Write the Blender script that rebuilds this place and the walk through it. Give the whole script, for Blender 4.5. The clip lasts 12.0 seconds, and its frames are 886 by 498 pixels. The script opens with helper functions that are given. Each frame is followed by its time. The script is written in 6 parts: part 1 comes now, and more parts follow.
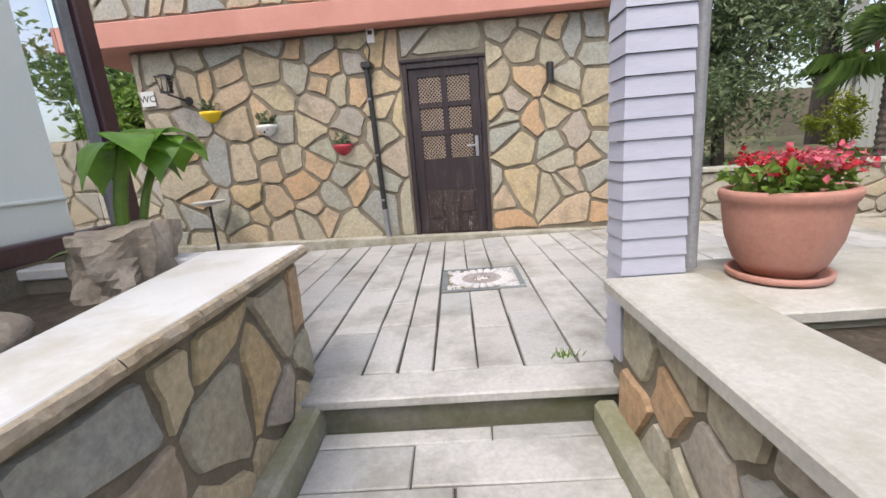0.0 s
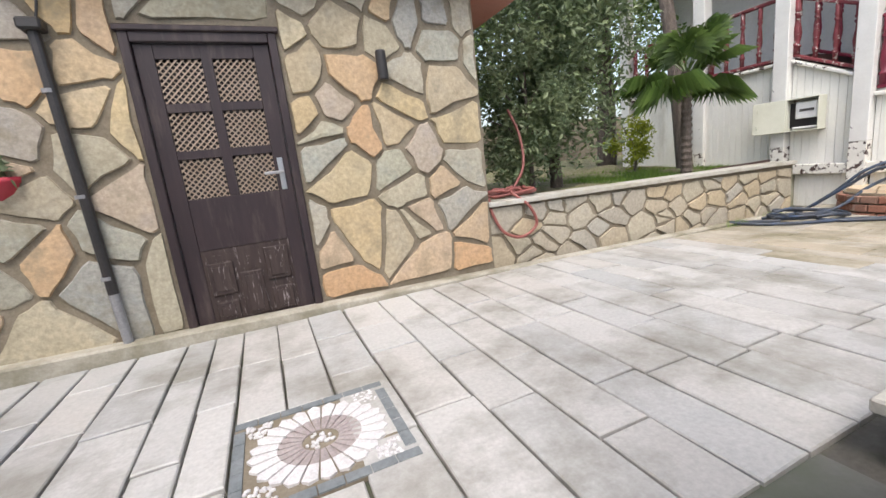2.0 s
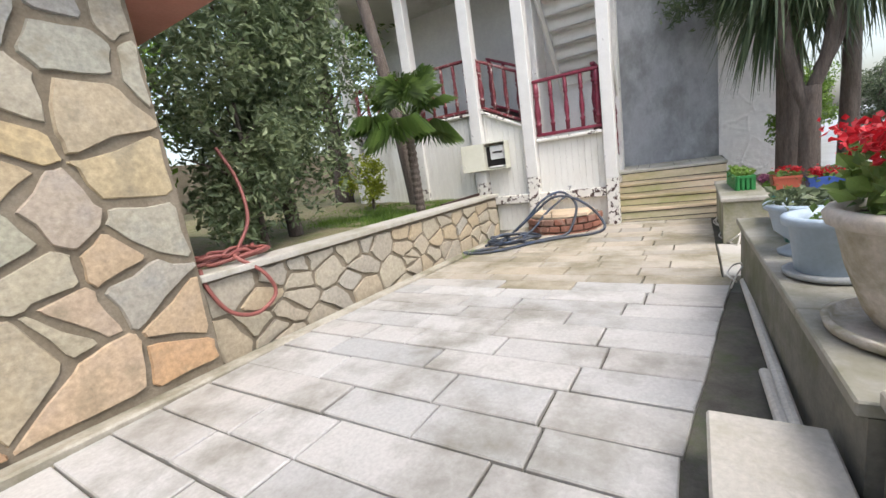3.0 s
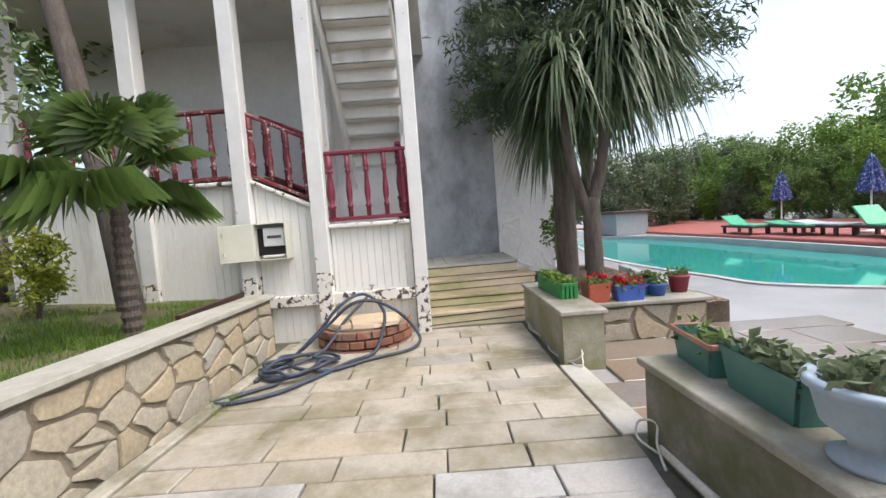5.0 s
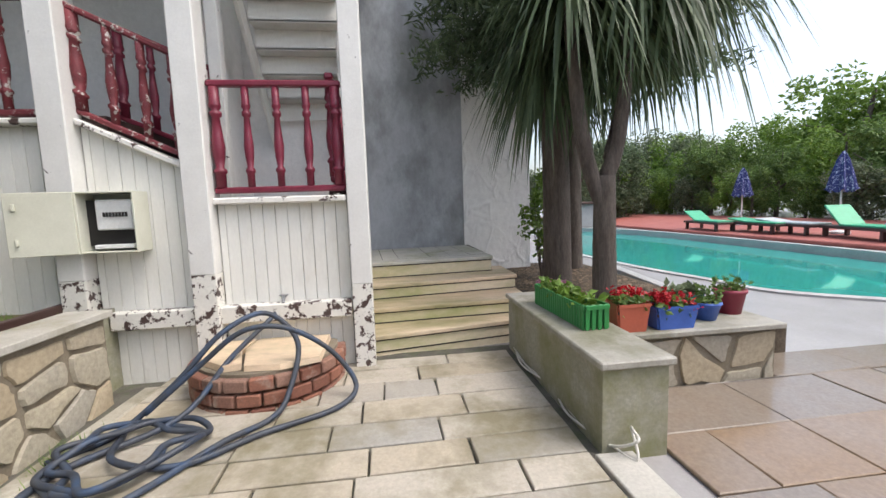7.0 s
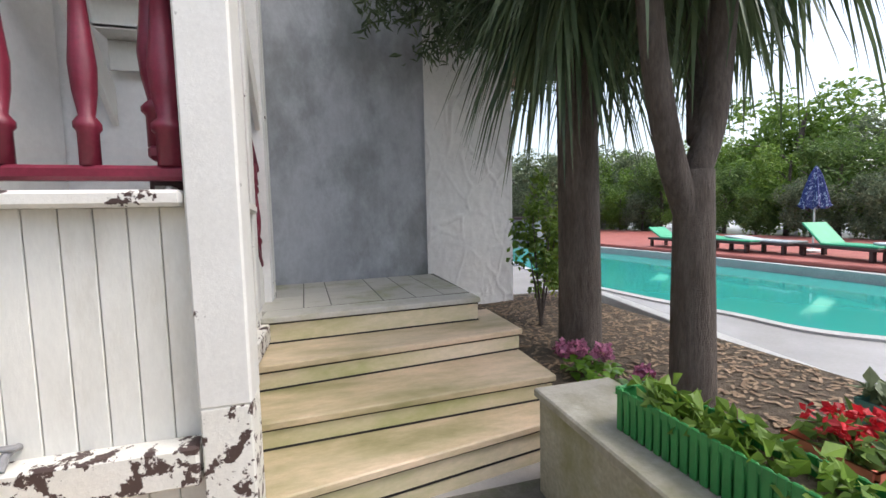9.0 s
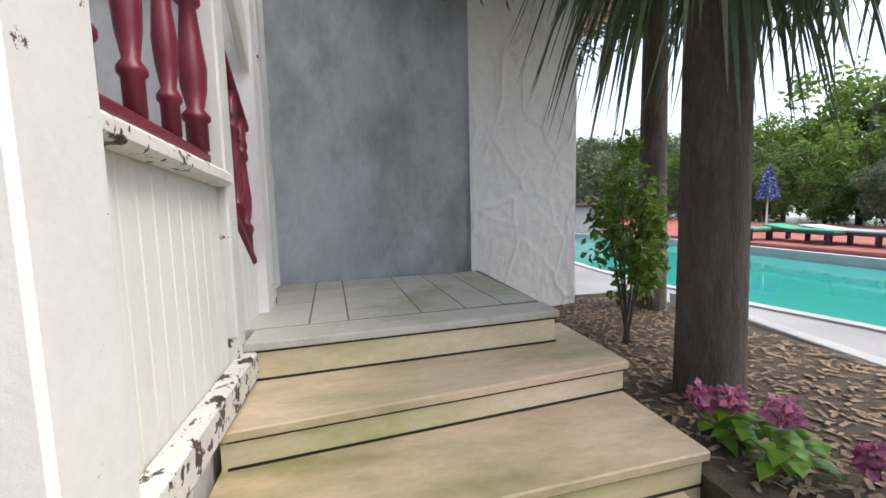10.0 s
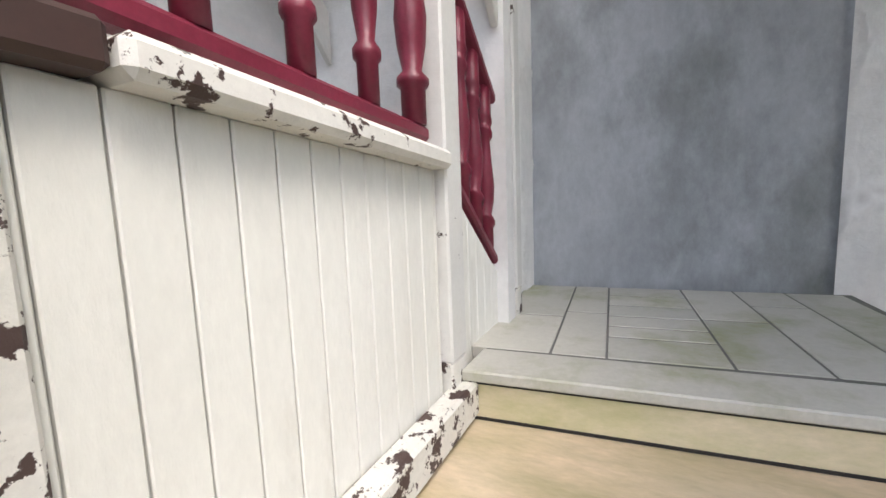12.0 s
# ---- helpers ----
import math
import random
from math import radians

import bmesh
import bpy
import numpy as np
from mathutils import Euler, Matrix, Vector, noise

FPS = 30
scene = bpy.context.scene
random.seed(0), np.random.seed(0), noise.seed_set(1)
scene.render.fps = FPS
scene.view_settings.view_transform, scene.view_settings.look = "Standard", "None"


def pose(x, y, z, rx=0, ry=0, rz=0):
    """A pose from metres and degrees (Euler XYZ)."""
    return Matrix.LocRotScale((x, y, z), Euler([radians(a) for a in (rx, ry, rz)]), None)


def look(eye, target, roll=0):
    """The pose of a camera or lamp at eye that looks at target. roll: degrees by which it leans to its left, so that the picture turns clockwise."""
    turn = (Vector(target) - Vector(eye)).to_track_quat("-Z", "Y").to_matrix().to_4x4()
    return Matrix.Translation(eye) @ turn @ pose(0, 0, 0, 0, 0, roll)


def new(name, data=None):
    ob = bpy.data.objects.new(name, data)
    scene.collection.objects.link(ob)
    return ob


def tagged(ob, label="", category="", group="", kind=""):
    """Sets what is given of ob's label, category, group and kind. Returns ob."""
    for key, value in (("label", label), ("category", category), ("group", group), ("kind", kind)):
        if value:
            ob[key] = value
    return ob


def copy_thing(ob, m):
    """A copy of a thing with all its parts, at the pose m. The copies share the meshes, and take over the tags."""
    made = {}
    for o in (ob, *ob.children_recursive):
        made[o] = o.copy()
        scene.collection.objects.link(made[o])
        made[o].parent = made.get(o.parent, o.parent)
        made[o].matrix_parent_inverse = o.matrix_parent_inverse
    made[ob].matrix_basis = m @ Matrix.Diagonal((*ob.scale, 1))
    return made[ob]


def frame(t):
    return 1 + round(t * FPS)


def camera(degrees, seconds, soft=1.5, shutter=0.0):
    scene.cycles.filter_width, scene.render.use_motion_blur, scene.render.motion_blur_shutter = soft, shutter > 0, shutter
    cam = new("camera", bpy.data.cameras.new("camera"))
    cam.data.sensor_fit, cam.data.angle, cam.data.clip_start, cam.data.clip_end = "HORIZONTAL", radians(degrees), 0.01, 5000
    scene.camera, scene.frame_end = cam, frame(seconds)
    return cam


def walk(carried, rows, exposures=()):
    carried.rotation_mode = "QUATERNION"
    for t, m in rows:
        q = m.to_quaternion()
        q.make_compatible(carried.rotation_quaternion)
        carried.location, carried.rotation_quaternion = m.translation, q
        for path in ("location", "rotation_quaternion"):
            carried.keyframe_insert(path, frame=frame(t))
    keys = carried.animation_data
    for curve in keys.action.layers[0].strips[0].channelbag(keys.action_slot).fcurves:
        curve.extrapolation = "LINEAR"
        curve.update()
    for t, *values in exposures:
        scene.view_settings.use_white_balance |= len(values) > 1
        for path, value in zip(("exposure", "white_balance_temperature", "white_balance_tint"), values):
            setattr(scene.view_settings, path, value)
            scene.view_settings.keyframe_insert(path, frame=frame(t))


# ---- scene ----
cam = camera(94.4, 12.0)
PATH = [
    (0, (0.161, -0.123, 1.056), (0.076, 1.824, 0.609), -4.7),
    (0.5, (0.108, 0.302, 1.05), (0.065, 2.251, 0.606), -5.2),
    (1, (0.142, 0.767, 1.062), (0.174, 2.707, 0.578), -5.9),
    (1.5, (0.189, 1.239, 1.028), (0.453, 3.17, 0.581), -5.2),
    (2, (0.286, 1.624, 1.039), (1.039, 3.435, 0.649), -6.6),
    (2.5, (0.543, 1.937, 1.137), (1.776, 3.46, 0.737), -7.9),
    (3, (0.828, 2.193, 1.15), (2.481, 3.249, 0.758), -8.4),
    (3.5, (1.172, 2.419, 1.198), (3.065, 2.967, 0.859), -9.7),
    (3.7, (1.287, 2.53, 1.218), (3.23, 2.908, 0.933), -8.1),
    (5.3, (2.66, 3.084, 1.289), (4.653, 3.032, 1.14), -3.6),
    (5.5, (2.83, 3.109, 1.276), (4.821, 3.017, 1.109), -3.1),
    (6, (3.292, 3.164, 1.282), (5.271, 2.974, 1.066), -2.4),
    (6.5, (3.722, 3.106, 1.283), (5.698, 2.887, 1.066), -2.2),
    (7, (4.137, 3.052, 1.241), (6.109, 2.796, 1.028), -1.9),
    (7.5, (4.604, 3.051, 1.248), (6.57, 2.732, 1.066), -1.9),
    (7.7, (4.79, 3.022, 1.217), (6.75, 2.663, 1.046), -1.8),
    (9.3, (6.38, 2.919, 1.245), (8.303, 2.391, 1.09), -1.3),
    (9.5, (6.585, 2.936, 1.223), (8.512, 2.427, 1.053), -1.1),
    (10, (7.106, 2.876, 1.186), (9.054, 2.47, 0.98), -1.3),
    (10.5, (7.555, 2.804, 1.198), (9.528, 2.557, 0.989), -1.3),
    (11, (7.914, 2.768, 1.227), (9.901, 2.65, 1.026), -1.5),
    (11.5, (7.951, 2.798, 1.23), (9.904, 3.183, 1.031), -1.3),
    (12, (7.791, 2.832, 1.188), (9.577, 3.701, 0.956), -2.2),
]
walk(cam, [(t, look(eye, target, roll)) for t, eye, target, roll in PATH], [(0, 0.5), (1.5, 0.55), (2.5, 0.6), (3.5, 0.65), (5.5, 0.5), (7.5, 0.45), (9.5, 0.65), (10, 0.72), (11, 0.78), (12, 0.92)])

# ---- world, sun, exposure ----
world = bpy.data.worlds.new("world")
scene.world = world
world.use_nodes = True
wn = world.node_tree.nodes
wl = world.node_tree.links
sky = wn.new("ShaderNodeTexSky")
sky.sky_type, sky.sun_disc = "NISHITA", False
sky.sun_elevation, sky.sun_rotation = radians(58), radians(208)
sky.air_density, sky.dust_density, sky.ozone_density = 1.0, 4.0, 1.0
soft_sky = wn.new("ShaderNodeHueSaturation")
soft_sky.inputs["Saturation"].default_value = 0.72
wl.new(sky.outputs[0], soft_sky.inputs["Color"])
wl.new(soft_sky.outputs[0], wn["Background"].inputs["Color"])
wn["Background"].inputs["Strength"].default_value = 0.25
sun = new("sun", bpy.data.lights.new("sun", "SUN"))
sun.data.energy, sun.data.angle, sun.data.color = 0.8, radians(20), (1.0, 0.975, 0.95)
sun.matrix_world = look((0, 0, 30), (8, 15, 0))


# ---- materials ----
def mat(name, cols, scale=3.0, fine=40.0, rough=0.75, bump=0.25, rand=None, var=0.3, metal=0.0, peel=None, stain=None, spec=0.5, dist=0.01, stretch=(1, 1, 1), trans=0.0, coat=0.0):
    """cols: two or more colours mixed by a large noise; rand: colours picked per object; peel: (colour, amount); stain: (colour, amount)."""
    m = bpy.data.materials.new(name)
    m.use_nodes = True
    n, l = m.node_tree.nodes, m.node_tree.links
    b = n["Principled BSDF"]
    co = n.new("ShaderNodeTexCoord")
    mp = n.new("ShaderNodeMapping")
    mp.inputs["Scale"].default_value = stretch
    l.new(co.outputs["Object"], mp.inputs["Vector"])

    def noise_at(s, detail=6.0, r=0.6):
        t = n.new("ShaderNodeTexNoise")
        t.inputs["Scale"].default_value, t.inputs["Detail"].default_value, t.inputs["Roughness"].default_value = s, detail, r
        l.new(mp.outputs[0], t.inputs["Vector"])
        return t.outputs["Fac"]

    def ramp(fac, colours, lo=0.32, hi=0.68):
        r = n.new("ShaderNodeValToRGB")
        e = r.color_ramp.elements
        while len(e) < len(colours):
            e.new(0.5)
        for i, c in enumerate(colours):
            e[i].position = lo + (hi - lo) * i / max(1, len(colours) - 1)
            e[i].color = (*c, 1)
        l.new(fac, r.inputs[0])
        return r.outputs[0]

    def mix(kind, fac, a, c):
        x = n.new("ShaderNodeMix")
        x.data_type, x.blend_type = "RGBA", kind
        if isinstance(fac, float):
            x.inputs[0].default_value = fac
        else:
            l.new(fac, x.inputs[0])
        for sock, v in ((x.inputs[6], a), (x.inputs[7], c)):
            if isinstance(v, tuple):
                sock.default_value = (*v, 1)
            else:
                l.new(v, sock)
        return x.outputs[2]

    base = ramp(noise_at(scale), cols)
    if rand:
        info = n.new("ShaderNodeObjectInfo")
        base = mix("MIX", 0.3, ramp(info.outputs["Random"], rand, 0.0, 1.0), base)
    fine_n = noise_at(fine, 8.0, 0.7)
    base = mix("MULTIPLY", 1.0, base, ramp(fine_n, ((1 - var,) * 3, (1, 1, 1))))
    for extra, s in ((stain, scale * 0.7), (peel, scale * 3.4)):
        if extra:
            edge = 0.5 + (0.5 - extra[1]) * 0.42
            k = ramp(noise_at(s, 10.0, 0.68), ((0, 0, 0), (1, 1, 1)), edge - (0.1 if extra is stain else 0.006), edge + (0.1 if extra is stain else 0.006))
            base = mix("MIX", k, base, extra[0])
    l.new(base, b.inputs["Base Color"])
    b.inputs["Roughness"].default_value, b.inputs["Metallic"].default_value = rough, metal
    b.inputs["Specular IOR Level"].default_value = spec
    b.inputs["Coat Weight"].default_value = coat
    if stain and rough < 0.7:
        rr_ = n.new("ShaderNodeMapRange")
        rr_.inputs[3].default_value, rr_.inputs[4].default_value = rough * 0.7, min(1.0, rough * 1.4)
        l.new(fine_n, rr_.inputs[0])
        l.new(rr_.outputs[0], b.inputs["Roughness"])
    if trans:
        b.inputs["Transmission Weight"].default_value = trans
    if bump:
        u = n.new("ShaderNodeBump")
        u.inputs["Strength"].default_value, u.inputs["Distance"].default_value = bump, dist
        l.new(fine_n, u.inputs["Height"])
        l.new(u.outputs[0], b.inputs["Normal"])
    return m


M = {}
M["stone"] = mat("house_stone", ((0.40, 0.34, 0.24), (0.52, 0.45, 0.33), (0.36, 0.36, 0.33)), 5, 30, 0.8, 0.5, rand=((0.58, 0.40, 0.18), (0.36, 0.38, 0.34), (0.62, 0.47, 0.24), (0.30, 0.345, 0.375), (0.60, 0.42, 0.27), (0.42, 0.43, 0.34), (0.60, 0.34, 0.16), (0.66, 0.56, 0.36), (0.34, 0.36, 0.36), (0.62, 0.44, 0.20)), var=0.4, stain=((0.22, 0.19, 0.13), 0.2))
M["bedstone"] = mat("bed_stone", ((0.36, 0.33, 0.27), (0.48, 0.43, 0.33), (0.38, 0.36, 0.31)), 5, 30, 0.8, 0.5, rand=((0.42, 0.38, 0.3), (0.50, 0.44, 0.32), (0.36, 0.34, 0.3), (0.48, 0.38, 0.24), (0.40, 0.39, 0.35)), var=0.35)
M["mortar"] = mat("mortar", ((0.20, 0.165, 0.115), (0.28, 0.24, 0.18)), 6, 60, 0.9, 0.6)
M["slab"] = mat("paving_slab", ((0.44, 0.43, 0.41), (0.54, 0.53, 0.51), (0.40, 0.41, 0.40)), 2.2, 45, 0.5, 0.2, rand=((0.43, 0.43, 0.42), (0.54, 0.53, 0.51), (0.48, 0.46, 0.43), (0.38, 0.39, 0.39)), var=0.25, stain=((0.22, 0.21, 0.18), 0.34))
M["slab_warm"] = mat("paving_slab_warm", ((0.38, 0.34, 0.27), (0.50, 0.45, 0.36), (0.35, 0.33, 0.28)), 2.5, 45, 0.5, 0.25, rand=((0.42, 0.38, 0.32), (0.52, 0.48, 0.41), (0.46, 0.39, 0.29), (0.36, 0.35, 0.33)), var=0.25, stain=((0.21, 0.185, 0.12), 0.42))
M["joint"] = mat("joint_earth", ((0.09, 0.083, 0.07), (0.15, 0.14, 0.115)), 8, 60, 0.9, 0.5, stain=((0.07, 0.09, 0.04), 0.3))
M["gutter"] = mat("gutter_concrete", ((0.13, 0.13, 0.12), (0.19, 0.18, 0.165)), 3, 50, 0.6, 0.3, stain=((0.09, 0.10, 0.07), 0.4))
M["marble"] = mat("marble_cap", ((0.62, 0.61, 0.60), (0.72, 0.71, 0.70)), 2.5, 60, 0.45, 0.15, var=0.12, stain=((0.44, 0.40, 0.30), 0.3))
M["capstone"] = mat("limestone_cap", ((0.45, 0.43, 0.38), (0.55, 0.53, 0.48)), 3, 50, 0.6, 0.3, var=0.25, stain=((0.30, 0.28, 0.21), 0.36))
M["cement"] = mat("mossy_cement", ((0.30, 0.29, 0.22), (0.40, 0.38, 0.31)), 2.5, 40, 0.8, 0.3, stain=((0.19, 0.19, 0.09), 0.38))
M["cement_dark"] = mat("dark_mossy_cement", ((0.17, 0.165, 0.14), (0.28, 0.265, 0.22)), 3.0, 40, 0.75, 0.4, var=0.3, stain=((0.10, 0.105, 0.05), 0.44))
M["cap_damp"] = mat("weathered_cap", ((0.30, 0.29, 0.25), (0.43, 0.41, 0.36)), 3.0, 45, 0.6, 0.3, var=0.25, stain=((0.17, 0.165, 0.11), 0.42))
M["kerbstone"] = mat("dirty_kerb", ((0.39, 0.36, 0.29), (0.50, 0.47, 0.40)), 3.0, 45, 0.7, 0.3, var=0.25, stain=((0.18, 0.165, 0.11), 0.42))
M["step"] = mat("sandstone_step", ((0.64, 0.49, 0.33), (0.74, 0.58, 0.41), (0.60, 0.50, 0.35)), 1.8, 50, 0.5, 0.2, var=0.2, stain=((0.27, 0.25, 0.12), 0.33), stretch=(1, 0.35, 1))
M["riser"] = mat("cream_sandstone_riser", ((0.72, 0.60, 0.43), (0.80, 0.68, 0.51)), 1.8, 50, 0.6, 0.2, var=0.15, stain=((0.38, 0.38, 0.17), 0.34), stretch=(1, 0.4, 1))
M["landing"] = mat("landing_slab", ((0.46, 0.45, 0.40), (0.58, 0.56, 0.50)), 2.5, 45, 0.5, 0.2, rand=((0.42, 0.42, 0.38), (0.58, 0.56, 0.50)), var=0.16, stain=((0.26, 0.27, 0.14), 0.3))
M["pink"] = mat("pink_plaster", ((0.50, 0.22, 0.17), (0.58, 0.28, 0.22)), 2.0, 50, 0.8, 0.2, var=0.15)
M["eavewood"] = mat("brown_eave_wood", ((0.16, 0.10, 0.06), (0.26, 0.17, 0.11)), 4, 40, 0.7, 0.3, var=0.3, stretch=(1, 4, 1))
M["chipped"] = mat("broken_tan_stone", ((0.40, 0.31, 0.20), (0.52, 0.42, 0.30), (0.46, 0.40, 0.32)), 9, 50, 0.85, 0.7, var=0.35)
M["plaster"] = mat("white_plaster", ((0.76, 0.75, 0.74), (0.85, 0.84, 0.82)), 2.0, 14, 0.7, 0.5, var=0.1, dist=0.02)
M["white"] = mat("white_paint", ((0.70, 0.68, 0.62), (0.80, 0.78, 0.73)), 3.0, 50, 0.5, 0.15, var=0.08, stain=((0.52, 0.49, 0.42), 0.12), stretch=(1, 1, 0.4))
M["peel"] = mat("peeling_white_paint", ((0.70, 0.68, 0.63), (0.79, 0.77, 0.72)), 3.0, 50, 0.55, 0.3, var=0.1, peel=((0.055, 0.03, 0.025), 0.33))
M["peel_more"] = mat("flaking_white_paint", ((0.68, 0.66, 0.60), (0.77, 0.75, 0.70)), 3.5, 50, 0.6, 0.4, var=0.12, peel=((0.06, 0.035, 0.03), 0.40))
M["cream"] = mat("cream_siding", ((0.70, 0.69, 0.64), (0.80, 0.79, 0.74)), 2.0, 60, 0.5, 0.2, var=0.08, stain=((0.48, 0.45, 0.38), 0.14), stretch=(1, 1, 0.35))
M["red"] = mat("crimson_paint", ((0.155, 0.014, 0.032), (0.215, 0.022, 0.048)), 4, 60, 0.4, 0.2, var=0.25)
M["red_worn"] = mat("worn_crimson_paint", ((0.13, 0.02, 0.025), (0.22, 0.03, 0.04)), 5, 60, 0.6, 0.4, var=0.3, peel=((0.45, 0.42, 0.38), 0.3))
M["door"] = mat("dark_brown_wood", ((0.022, 0.013, 0.016), (0.036, 0.021, 0.024)), 4, 50, 0.5, 0.3, var=0.3, stretch=(4, 4, 0.6), stain=((0.07, 0.05, 0.045), 0.2))
M["door_worn"] = mat("worn_brown_wood", ((0.03, 0.017, 0.016), (0.06, 0.04, 0.035)), 5, 60, 0.7, 0.4, var=0.3, stretch=(5, 5, 0.6), peel=((0.24, 0.21, 0.21), 0.24))
M["lattice"] = mat("lattice_wood", ((0.38, 0.29, 0.21), (0.48, 0.38, 0.30)), 6, 60, 0.6, 0.2)
# near black colour that stands in for deep shade in gaps and interiors
M["dark"] = mat("shade_black", ((0.012, 0.01, 0.01), (0.02, 0.017, 0.016)), 3, 30, 0.6, 0.1)
M["concrete"] = mat("bluish_cement_render", ((0.26, 0.27, 0.282), (0.44, 0.458, 0.488), (0.31, 0.323, 0.342)), 1.3, 25, 0.55, 0.25, var=0.14, stain=((0.17, 0.18, 0.175), 0.34), stretch=(1, 1, 0.6))
M["siding"] = mat("lilac_white_siding", ((0.40, 0.40, 0.475), (0.48, 0.48, 0.555)), 3, 70, 0.5, 0.2, var=0.1, stretch=(0.4, 0.4, 3))
M["soil"] = mat("garden_soil", ((0.10, 0.075, 0.05), (0.20, 0.155, 0.11)), 12, 70, 0.95, 0.9, var=0.5, dist=0.03)
M["grass_ground"] = mat("thin_lawn_earth", ((0.14, 0.17, 0.05), (0.26, 0.22, 0.13), (0.16, 0.20, 0.06)), 2.5, 60, 0.95, 0.8, var=0.4, dist=0.03)
M["wetpave"] = mat("wet_pool_paving", ((0.24, 0.16, 0.09), (0.30, 0.26, 0.22), (0.28, 0.19, 0.11)), 0.9, 40, 0.12, 0.1, rand=((0.26, 0.16, 0.08), (0.22, 0.19, 0.16), (0.28, 0.18, 0.10), (0.22, 0.20, 0.18)), var=0.25)
M["poolfloor"] = mat("pool_apron", ((0.33, 0.315, 0.31), (0.42, 0.405, 0.40)), 0.8, 40, 0.25, 0.08, var=0.12)
M["redtile"] = mat("red_tile_deck", ((0.36, 0.10, 0.08), (0.45, 0.15, 0.12)), 3, 40, 0.6, 0.2)
M["poolwall"] = mat("turquoise_pool_lining", ((0.05, 0.42, 0.38), (0.08, 0.50, 0.45)), 1.0, 20, 0.4, 0.05, var=0.08)
M["coping"] = mat("pool_coping", ((0.42, 0.42, 0.42), (0.52, 0.52, 0.51)), 3, 40, 0.6, 0.2)
M["terracotta"] = mat("terracotta", ((0.42, 0.19, 0.14), (0.52, 0.27, 0.21)), 3, 50, 0.7, 0.25, var=0.2, stain=((0.40, 0.22, 0.18), 0.25))
M["brick"] = mat("old_red_brick", ((0.24, 0.09, 0.055), (0.34, 0.15, 0.10)), 8, 60, 0.8, 0.6, rand=((0.20, 0.075, 0.05), (0.36, 0.17, 0.11), (0.30, 0.11, 0.07), (0.32, 0.22, 0.17)), var=0.4, stain=((0.36, 0.31, 0.26), 0.2))
M["blackmetal"] = mat("black_metal", ((0.02, 0.02, 0.02), (0.035, 0.03, 0.03)), 8, 60, 0.45, 0.1)
M["chrome"] = mat("brushed_steel", ((0.6, 0.6, 0.6), (0.7, 0.7, 0.7)), 8, 60, 0.3, 0.05, metal=1.0, var=0.05)
M["greymetal"] = mat("grey_pipe", ((0.22, 0.22, 0.23), (0.30, 0.30, 0.31)), 5, 60, 0.5, 0.1)
M["pipewhite"] = mat("white_pipe", ((0.62, 0.60, 0.54), (0.72, 0.70, 0.64)), 5, 60, 0.5, 0.1)
M["boxcream"] = mat("cream_metal_box", ((0.56, 0.56, 0.46), (0.64, 0.64, 0.54)), 4, 60, 0.5, 0.1, var=0.08)
M["hose"] = mat("dark_blue_hose", ((0.03, 0.036, 0.05), (0.055, 0.066, 0.085)), 6, 60, 0.5, 0.1, stain=((0.035, 0.07, 0.14), 0.25))
M["redhose"] = mat("red_hose", ((0.25, 0.075, 0.065), (0.34, 0.12, 0.10)), 6, 60, 0.5, 0.1)
M["bark"] = mat("grey_brown_bark", ((0.11, 0.085, 0.07), (0.20, 0.165, 0.14)), 6, 30, 0.9, 0.9, var=0.45, dist=0.03, stretch=(2.5, 2.5, 0.5))
M["wood_log"] = mat("weathered_log", ((0.42, 0.34, 0.26), (0.58, 0.50, 0.41)), 5, 25, 0.85, 0.8, var=0.4, dist=0.03)
M["tile_grey"] = mat("mosaic_slate_frame", ((0.16, 0.18, 0.19), (0.22, 0.24, 0.25)), 8, 60, 0.6, 0.2)
M["tile_a"] = mat("mosaic_grey_beige", ((0.33, 0.28, 0.27), (0.40, 0.35, 0.34)), 20, 80, 0.6, 0.1)
M["tile_b"] = mat("mosaic_white", ((0.62, 0.60, 0.60), (0.72, 0.70, 0.70)), 20, 80, 0.6, 0.1)
M["cloth"] = mat("white_blind", ((0.78, 0.84, 0.80), (0.82, 0.87, 0.83)), 1.5, 60, 0.3, 0.03, var=0.04, coat=0.4)
M["maroon"] = mat("maroon_brown_frame", ((0.06, 0.025, 0.03), (0.09, 0.04, 0.045)), 4, 60, 0.35, 0.1)


def plain(name, c, rough=0.5, var=0.15):
    return mat(name, (tuple(0.85 * v for v in c), c), 5, 50, rough, 0.1, var=var)


for key, c in (("p_yellow", (0.80, 0.55, 0.01)), ("p_white", (0.78, 0.76, 0.72)), ("p_red", (0.42, 0.03, 0.05)), ("p_pink", (0.72, 0.22, 0.20)), ("p_green", (0.03, 0.24, 0.06)), ("p_teal", (0.07, 0.22, 0.19)), ("p_blue", (0.06, 0.14, 0.50)), ("p_orange", (0.50, 0.12, 0.07)), ("p_lblue", (0.42, 0.52, 0.62)), ("p_wine", (0.28, 0.03, 0.06)), ("p_grey", (0.34, 0.36, 0.37)), ("lounger", (0.05, 0.42, 0.22)), ("darkwood", (0.06, 0.03, 0.025)), ("paper", (0.78, 0.78, 0.76)), ("ink", (0.05, 0.03, 0.03)), ("blackrubber", (0.02, 0.02, 0.02))):
    M[key] = plain(key + "_surface", c)


